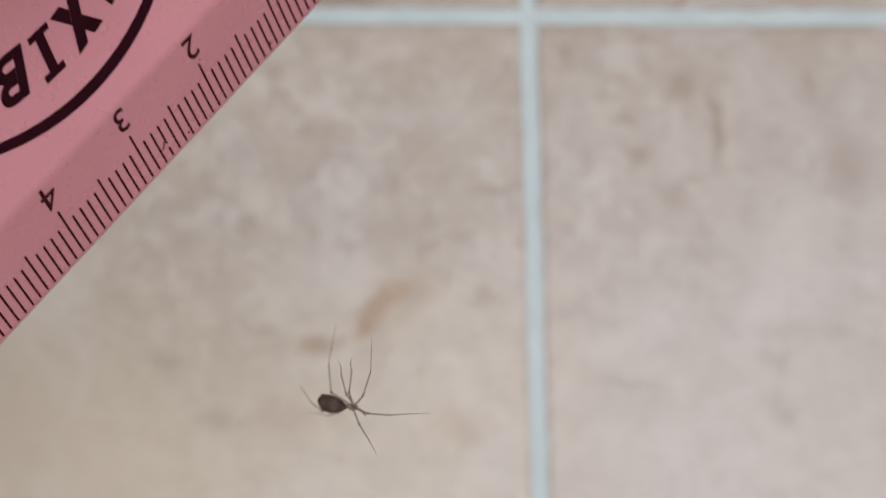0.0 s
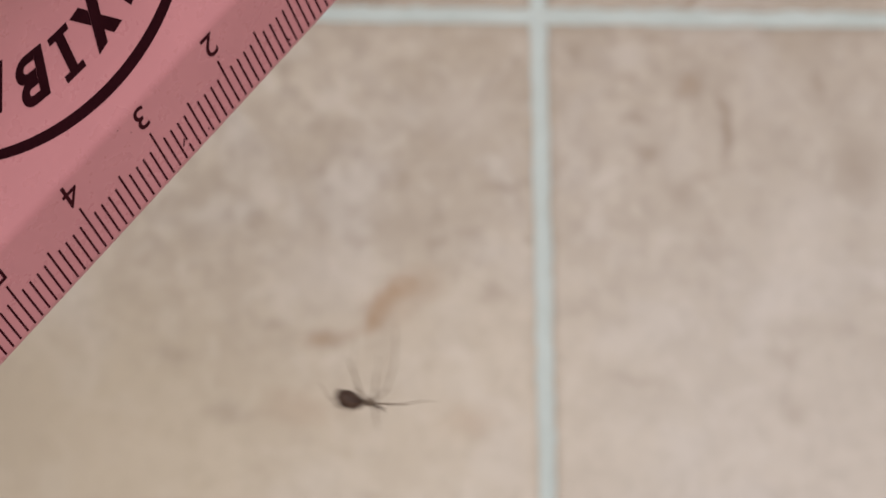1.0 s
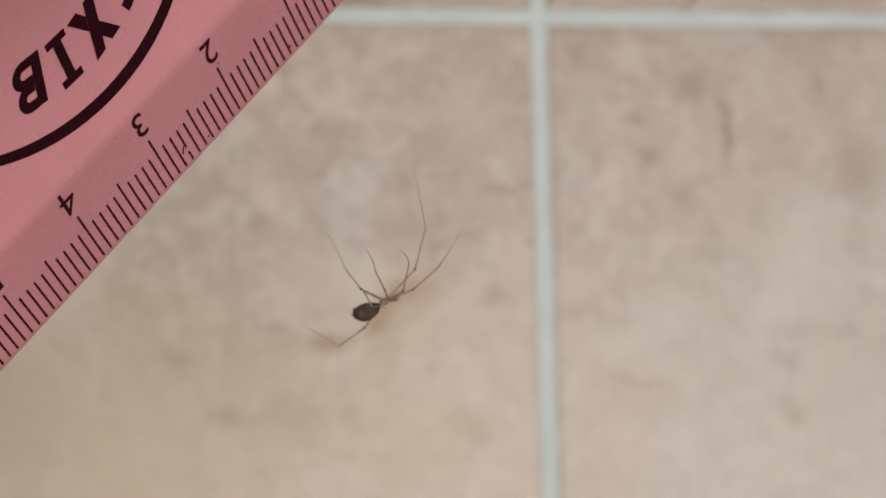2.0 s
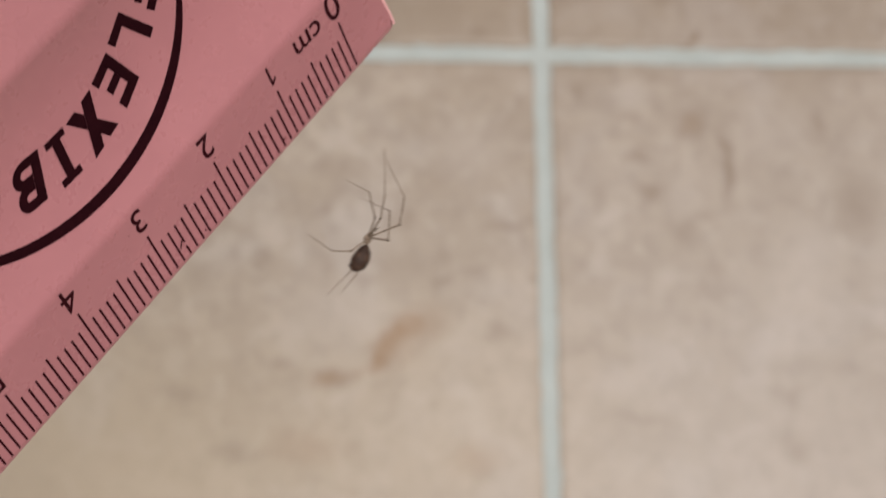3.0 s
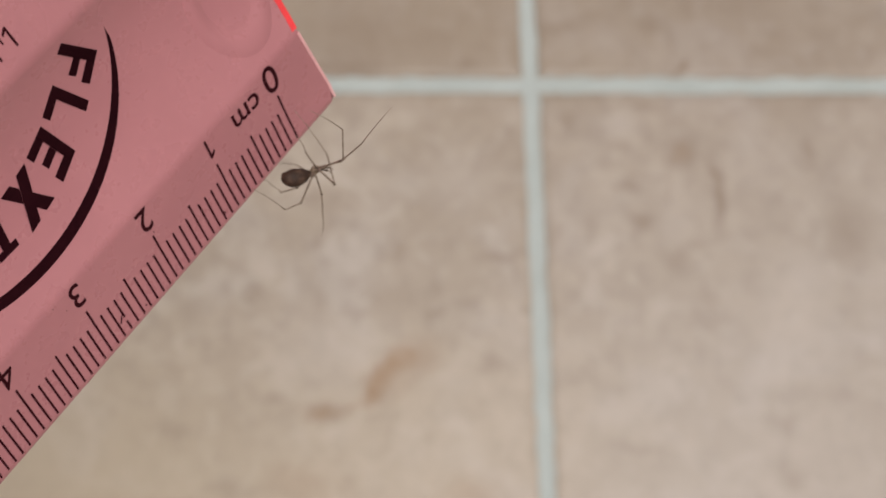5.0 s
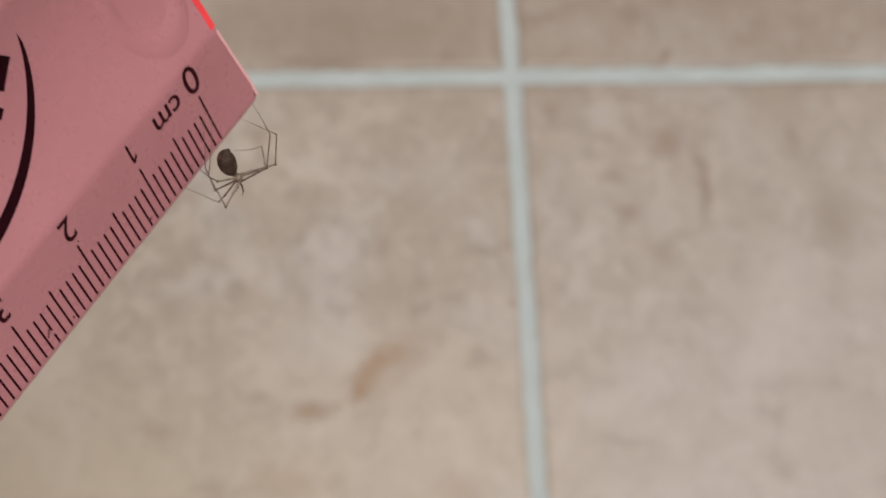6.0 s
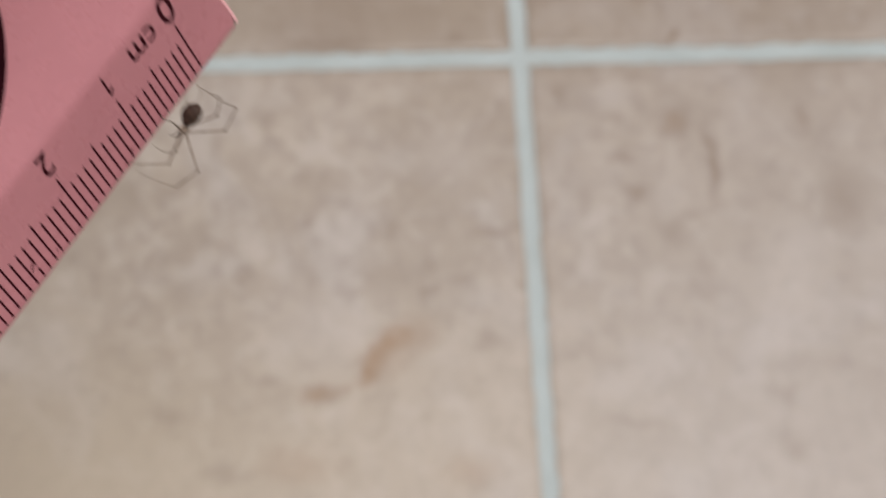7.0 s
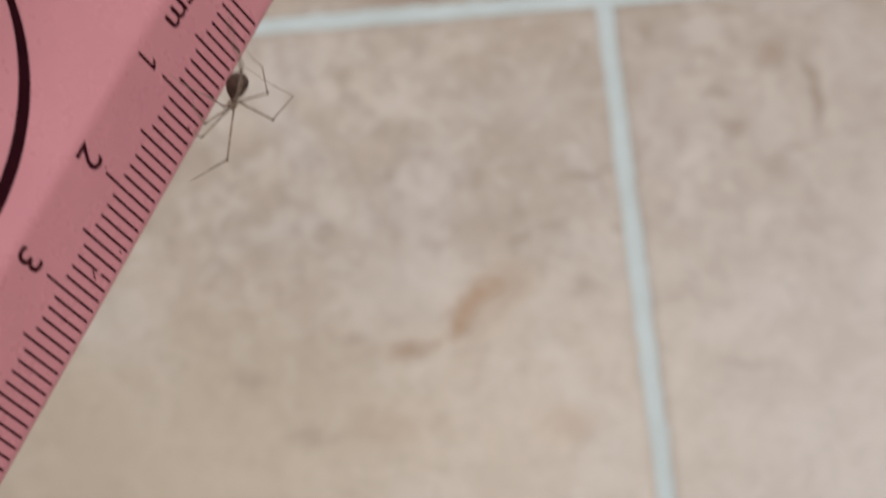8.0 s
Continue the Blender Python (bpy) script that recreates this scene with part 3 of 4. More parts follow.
    # specks of dirt
    for u, v, r in ((0.03266, 0.00994, 0.00006), (0.01969, 0.00680, 0.00008), (0.03160, 0.00848, 0.00005), (0.0118, 0.0012, 0.00014), (0.0244, 0.0010, 0.00012)):
        bm = bmesh.new()
        prism(bm, [(r * 1.2, 0.1 * r), (0.5 * r, 0.9 * r), (-0.6 * r, 0.8 * r), (-r, -0.2 * r), (-0.3 * r, -r), (0.7 * r, -0.7 * r)], -0.00001, 0.00001)
        speck = part("speck", bm, INK, ruler)
        speck.matrix_basis = seat(on_strip(u, v, 0.00005), u * 90, 0.0)
    # inch scale on the other strip
    inch = {16: 0.00685, 8: 0.0055, 4: 0.0045, 2: 0.00345, 1: 0.0025}
    bars = {k: bar_mesh(v, 0.00016) for k, v in inch.items()}
    for i in range(0, 12 * 16 + 1):
        u = 0.0215 + (176 - i) * 0.0254 / 16
        if u < 0.001:
            continue
        k = max(s for s in inch if i % s == 0)
        print_on("inch_tick", bars[k], ruler, seat(on_inch(u, EDGE - 0.0004 - inch[k], 0.00004), math.pi, INCH_BEND))
        if i % 16 == 0:
            for side, digit in zip((-1, 1) if i >= 160 else (-1,), str(i // 16)):
                print_on("inch_number", glyph_mesh(digit, 0.0034, 0.004), ruler, seat(on_inch(u - side * 0.00105 + 0.00015, EDGE - 0.0084, 0.00005), math.pi, INCH_BEND))
    # oval lettering: a crescent between two ovals with the word inside it
    bm = bmesh.new()
    rows = []
    for i in range(121):
        a = radians(184 + 172 * i / 120)
        outer = Vector((0.03035 + 0.01855 * math.cos(a), 0.02612 + 0.01322 * math.sin(a)))
        inner = Vector((0.03042 + 0.01850 * math.cos(a), 0.02745 + 0.01345 * math.sin(a)))
        rows.append([bm.verts.new(on_core(q.x, q.y, h)) for q, h in ((outer, 0.00005), (inner, 0.00005), (inner, 0.00002), (outer, 0.00002))])
    for a, b in zip(rows, rows[1:]):
        for i in range(4):
            bm.faces.new((a[i], a[(i + 1) % 4], b[(i + 1) % 4], b[i]))
    bm.faces.new(rows[0])
    bm.faces.new(rows[-1])
    part("oval_stroke", bm, INK, ruler, "swelling black oval stroke")
    for letter, u, v, turn, rise, high in LETTERS:
        letter_part(letter, ruler, u, v, radians(turn), radians(rise), high)
    return ruler


# letter, place of its foot on the left, reading direction and lean of its stem in degrees from the u axis, height
LETTERS = [
    ("F", 0.01685, 0.02915, -42.5, -38.0, 0.00515), ("L", 0.01942, 0.02603, -36.5, -29.2, 0.00495), ("E", 0.02247, 0.02364, -25.0, -18.0, 0.00487),
    ("X", 0.02575, 0.02207, -12.0, -4.5, 0.00482), ("I", 0.02998, 0.02137, 1.5, 10.5, 0.00480), ("B", 0.03308, 0.02173, 8.0, 24.8, 0.00490),
    ("L", 0.03691, 0.02345, 25.0, 36.0, 0.00490), ("E", 0.04025, 0.02593, 40.0, 50.0, 0.00470),
]
ruler = build_ruler()


# ---------- the spider ----------
def tube(bm, points, radii, sides=7):
    """A tapered tube along points in x, y, z."""
    rings = []
    for i, p in enumerate(points):
        a, b = points[max(0, i - 1)], points[min(len(points) - 1, i + 1)]
        way = (Vector(b) - Vector(a)).normalized()
        side = way.orthogonal().normalized()
        up = way.cross(side)
        rings.append([bm.verts.new(Vector(p) + radii[i] * (math.cos(t) * side + math.sin(t) * up)) for t in (math.tau * k / sides for k in range(sides))])
    for a, b in zip(rings, rings[1:]):
        for i in range(sides):
            j = (i + 1) % sides
            bm.faces.new((a[i], a[j], b[j], b[i]))
    bm.faces.new(rings[0])
    bm.faces.new(rings[-1])


def lump(bm, centre, half, dents=0.0, power=1.0, segments=20, rings=14):
    made = bmesh.ops.create_uvsphere(bm, u_segments=segments, v_segments=rings, radius=1.0)["verts"]
    for v in made:
        x, y, z = v.co
        taper = 1.0 + 0.22 * power * x - 0.10 * power * x * x
        k = 1.0 + dents * noise.noise(Vector((x, y, z)) * 2.3)
        v.co = Vector((centre[0] + half[0] * x * k, centre[1] + half[1] * y * taper * k, centre[2] + half[2] * z * taper * k))


def belly(bm, x0, long, wide, high):
    """The abdomen: flat along its back, full below, narrowing to the waist."""
    for v in bmesh.ops.create_uvsphere(bm, u_segments=24, v_segments=18, radius=1.0)["verts"]:
        y, z, x = v.co
        full = 0.98 - 0.20 * x - 0.10 * x * x
        k = 1.0 + 0.05 * noise.noise(Vector((x, y, z)) * 2.1)
        z *= 0.86 if z > 0 else 1.16
        v.co = Vector((x0 + long * x * k, wide * y * full * k, high * z * full * k - 0.00016 * x + 0.00006))


LENGTHS = (0.0052, 0.0050, 0.0080)


def build_spider():
    spider = tagged(new("spider"), "small brown long-legged cellar spider hanging in the air", "spider")
    bm = bmesh.new()
    belly(bm, -0.00210, 0.00154, 0.00084, 0.00092)
    lump(bm, (-0.00318, 0.0, 0.00062), (0.00030, 0.00026, 0.00026), 0.1, 0.0, 10, 8)
    part("abdomen", bm, ABDOMEN, spider, "dark brown mottled abdomen", smooth=True)
    bm = bmesh.new()
    lump(bm, (0.0, 0.0, 0.0), (0.00055, 0.00050, 0.00042), 0.08, 0.0, 14, 10)
    lump(bm, (0.00042, 0.0, 0.00008), (0.00020, 0.00020, 0.00018), 0.0, 0.0, 10, 8)
    tube(bm, [(-0.0004, 0, 0), (-0.0010, 0, 0)], [0.00022, 0.00018])
    part("carapace", bm, CARAPACE, spider, "pale brown head with the eye cluster", smooth=True)
    for side in (-1, 1):
        bm = bmesh.new()
        tube(bm, [(0.0004, side * 0.00015, -0.0001), (0.0008, side * 0.00034, -0.00022), (0.00125, side * 0.00046, -0.00042), (0.0015, side * 0.00052, -0.00075)], [0.00008, 0.0001, 0.00009, 0.00005])
        part("palp", bm, JOINT, spider, "short dark palp", smooth=True)
    legs = []
    for _ in range(8):
        bm = bmesh.new()
        tube(bm, [(LENGTHS[0] * k, 0, 0) for k in (0, 0.15, 0.6, 0.93, 1.0)], [0.00011, 0.00010, 0.00009, 0.000095, 0.00008])
        femur = part("leg", bm, LEG, spider, smooth=True)
        bm = bmesh.new()
        tube(bm, [(LENGTHS[1] * k, 0, 0) for k in (0, 0.06, 0.5, 0.95, 1.0)], [0.00011, 0.00008, 0.00007, 0.000075, 0.00006])
        tibia = part("shin", bm, LEG, femur, smooth=True)
        bm = bmesh.new()
        tube(bm, [(LENGTHS[2] * k, 0, 0.00016 * math.sin(math.pi * k)) for k in (0, 0.2, 0.4, 0.6, 0.8, 1.0)], [0.000055, 0.000046, 0.00004, 0.000034, 0.000026, 0.000018])
        foot = part("foot", bm, LEG, femur, smooth=True)
        bm = bmesh.new()
        lump(bm, (LENGTHS[0], 0.0, 0.0), (0.00016, 0.00013, 0.00013), 0.0, 0.0, 10, 8)
        part("knee", bm, JOINT, femur, "dark knee joint", smooth=True)
        legs.append((femur, tibia, foot))
    return spider, legs


spider, spider_legs = build_spider()


# ---------- tiles, one by one ----------
def tile_mesh(steps):
    """A tile with a worn, rounded rim; steps: how finely its uneven edge is drawn."""
    bm = bmesh.new()
    h = (TILE_W - JOINT_W) / 2
    corners = ((-1, -1), (1, -1), (1, 1), (-1, 1))
    rows = []
    for inset, y in ((0.0, 0.0030), (0.0, 0.0012), (0.0004, 0.0007), (0.0011, 0.00024), (0.0022, 0.0)):
        ring = []
        for n in range(4):
            (x0, z0), (x1, z1) = corners[n], corners[(n + 1) % 4]
            for i in range(steps):
                f = i / steps
                x, z = x0 + (x1 - x0) * f, z0 + (z1 - z0) * f
                chip = 0.0
                if steps > 1:
                    chip = 0.00022 * noise.noise(Vector((x * 22, z * 22, 0.3))) + 0.00016 * noise.noise(Vector((x * 75, z * 75, 4.0)))
                k = h - inset - chip
                ring.append(bm.verts.new((x * k, y, z * k)))
        rows.append(ring)
    count = 4 * steps
    for a, b in zip(rows, rows[1:]):
        for i in range(count):
            bm.faces.new((a[i], a[(i + 1) % count], b[(i + 1) % count], b[i]))
    bm.faces.new(rows[-1])
    mesh = bpy.data.meshes.new("tile")
    bmesh.ops.recalc_face_normals(bm, faces=bm.faces[:])
    bm.to_mesh(mesh)
    bm.free()
    mesh.materials.append(TILE)
    return mesh


def lay_tiles():
    near, far = tile_mesh(90), tile_mesh(1)
    for i in range(-6, 6):
        for j in range(-7, 5):
            tile = new("tile", near if i in (-1, 0) and j in (-1, 0) else far)
            tile.parent = wall_north
            tile.matrix_basis = pose((i + 0.5) * TILE_W, 0.0, Z + (j + 0.5) * TILE_W)


lay_tiles()


def groove(d):
    """Depth of the tooled, hollow grout at d from the joint's middle."""
    return 0.00058 + 0.00075 * max(0.0, 1.0 - (d / 0.0023) ** 2)


def lay_grout():
    """Hollow joints round the crossing; where two meet, the deeper one counts."""
    across = [0.0023 * k / 6 for k in range(-6, 7)]
    runs = [0.02 * k for k in range(-30, 31) if k] + across
    for name, upright in (("grout_line", False), ("grout_line", True)):
        bm = bmesh.new()
        rows = []
        for a in sorted(runs):
            wave = 0.00012 * noise.noise(Vector((a * 40, 3.0 if upright else 7.0, 0.0)))
            row = []
            for d in across:
                y = max(groove(d), groove(a) if abs(a) < 0.0023 else 0.0) + (0.00002 if upright else 0.0)
                row.append(bm.verts.new((d + wave, y, Z + a) if upright else (a, y, Z + d + wave)))
            rows.append(row)
        for a, b in zip(rows, rows[1:]):
            for i in range(len(across) - 1):
                bm.faces.new((a[i], a[i + 1], b[i + 1], b[i]))
        part(name, bm, GROUT, wall_north, smooth=True)


lay_grout()

# ---------- what moves ----------
# each leg: seconds, then bearing and lift in degrees of its three lengths
LEG_A = [
    (0, 159, 59, 95, -47, 82, -48),
    (0.5, 154, 56, 94, -37, 80, -56),
    (1, 159, 71, 99, -56, 88, -41),
    (2.5, -172, 44, 119, -47, 114, -48),
    (3, -129, -70, -162, -81, -161, -72),
    (3.5, -160, -48, 179, -50, 126, -52),
    (4, -126, -66, -156, -40, 124, -49),
    (4.5, -168, -59, 144, -63, 106, -53),
    (5.8, 156, -76, 148, -78, 139, -56),
    (6, -178, -76, 129, -78, 134, -51),
    (6.5, -92, -61, 147, -71, 145, -73),
    (7, -71, -54, -173, -61, 140, -46),
    (7.5, -98, -72, -168, -65, 109, -47),
    (8, -110, -47, 147, -64, 147, -64),
]
LEG_B = [
    (0, 148, 77, 111, 72, 168, 88),
    (0.5, 178, 80, 88, 72, 68, 83),
    (1, 178, 76, 122, 67, 180, 85),
    (2.5, -149, 77, 177, 67, -170, 72),
    (3, 51, 82, 121, 73, -159, 71),
    (3.5, 9, 80, 106, 74, 176, 61),
    (4, 14, 64, 73, 74, 180, 69),
    (4.5, -27, 64, 8, 59, 10, 57),
    (5.8, -37, 66, -68, 81, 160, 81),
    (6, -5, 63, 80, 71, 173, 78),
    (6.5, -14, 60, 86, 62, 131, 81),
    (7, -11, 33, 27, 74, -161, 69),
    (7.5, -32, 38, 4, 70, -175, 67),
    (8, -39, 73, 7, 78, 99, 85),
]
LEG_C = [
    (0, 122, 79, 81, 71, -9, 90),
    (0.5, 74, 89, 91, 72, 98, 83),
    (1, 56, 83, 87, 80, 82, 88),
    (2.5, -7, 75, 106, 68, -151, 67),
    (3, -39, 63, 91, 69, -166, 67),
    (3.5, -63, 71, 99, 71, -140, 67),
    (4, -7, 74, 138, 78, -155, 69),
    (4.5, -56, 77, 162, 80, -132, 71),
    (5.8, -139, 59, -167, 73, 79, 78),
    (6, -135, 61, -128, 75, -118, 77),
    (6.5, -105, 41, -102, 72, -112, 75),
    (7, -104, 47, -103, 70, -118, 76),
    (7.5, -111, 30, -109, 56, -105, 60),
    (8, -124, 27, -83, 67, -75, 71),
]
LEG_D = [
    (0, 27, 79, 68, 68, 90, 75),
    (0.5, 8, 82, 67, 73, 88, 66),
    (1, 19, 74, 66, 72, 90, 68),
    (2.5, 54, 42, 91, 41, 130, 45),
    (3, 5, 54, 82, 71, 134, 63),
    (3.5, 28, 50, 33, 67, 75, 44),
    (4, -49, 66, 104, 63, 124, 44),
    (4.5, -48, 49, 101, 69, 155, 57),
    (5.8, -108, 42, 132, 73, 92, 65),
    (6, -111, 41, 132, 64, 82, 67),
    (6.5, -113, 49, -139, 61, -141, 81),
    (7, -107, 78, -100, 75, -102, 75),
    (7.5, -120, 49, -102, 71, 144, 87),
    (8, -119, 48, -86, 73, -76, 76),
]
LEG_E = [
    (0, -39, 67, -20, 64, -11, 62),
    (0.5, -34, 59, -24, 64, -7, 53),
    (1, -24, 65, -26, 70, -20, 71),
    (2.5, 23, 60, 52, 62, 90, 73),
    (3, 39, 74, 77, 77, 97, 72),
    (3.5, 23, 65, 55, 60, 84, 73),
    (4, 43, 42, 97, 60, -177, 74),
    (4.5, -17, 64, 89, 72, -180, 68),
    (5.8, -6, 45, 86, 75, -169, 63),
    (6, -1, 45, 87, 75, -163, 65),
    (6.5, 29, 64, 130, 67, -165, 74),
    (7, -5, 54, 4, 84, -147, 72),
    (7.5, -114, 69, -113, 76, -159, 68),
    (8, -40, 74, -34, 85, -107, 88),
]
LEG_F = [
    (0, -74, 61, -69, 68, -72, 70),
    (0.5, -73, 73, -71, 71, -74, 73),
    (1, -78, 72, -88, 70, -89, 74),
    (2.5, -179, 47, -79, 54, -72, 75),
    (3, -128, 55, -150, 64, -175, 72),
    (3.5, -139, 35, 170, 60, 153, 81),
    (4, -131, 39, -160, 69, 16, 88),
    (4.5, -115, -51, -125, 46, -172, 58),
    (5.8, 175, -64, 137, 74, 94, 74),
    (6, 172, -63, 140, 77, 92, 75),
    (6.5, 166, -60, 108, 78, 80, 71),
    (7, -130, -61, -155, 54, -100, 76),
    (7.5, 79, -60, -4, 84, 62, 85),
    (8, 118, -63, -123, 74, -149, 72),
]
LEG_G = [
    (0, 178, -56, 129, -67, 116, -66),
    (0.5, 154, -55, 113, -64, 111, -75),
    (1, 175, -53, 119, -64, 116, -67),
    (2.5, 152, -83, 166, -88, 77, -74),
    (3, 157, -86, 114, -86, 91, -73),
    (3.5, 92, -57, 99, -46, 107, -59),
    (4, 103, -63, 95, -51, 93, -51),
    (4.5, 152, -73, 127, -57, 116, -64),
    (5.8, 22, -45, 93, -49, 143, -65),
    (6, 33, -47, 94, -47, 143, -65),
    (6.5, 38, -41, 101, -41, 99, -69),
    (7, 77, -58, 81, -45, 105, -27),
    (7.5, 19, -62, 78, -42, 107, -44),
    (8, -2, -59, 64, -39, 131, -30),
]
LEG_H = [
    (0, -179, -77, 167, -77, 150, -71),
    (0.5, 179, -83, 153, -76, 139, -72),
    (1, 168, -79, 159, -75, 136, -74),
    (2.5, -113, -60, -141, -54, 138, -41),
    (3, -110, -78, -153, -84, -171, -79),
    (3.5, 156, -61, 141, -62, 112, -57),
    (4, -135, -68, 156, -84, 112, -77),
    (4.5, -117, -77, -157, -77, 159, -77),
    (5.8, -20, -52, -32, -58, -29, -63),
    (6, 48, -59, 62, -67, 125, -69),
    (6.5, 65, -49, 90, -62, 118, -65),
    (7, 81, -59, 95, -56, 97, -60),
    (7.5, 30, -61, 89, -67, 96, -67),
    (8, 40, -45, 98, -37, 113, -45),
]
LEG_TURNS = [LEG_A, LEG_B, LEG_C, LEG_D, LEG_E, LEG_F, LEG_G, LEG_H]


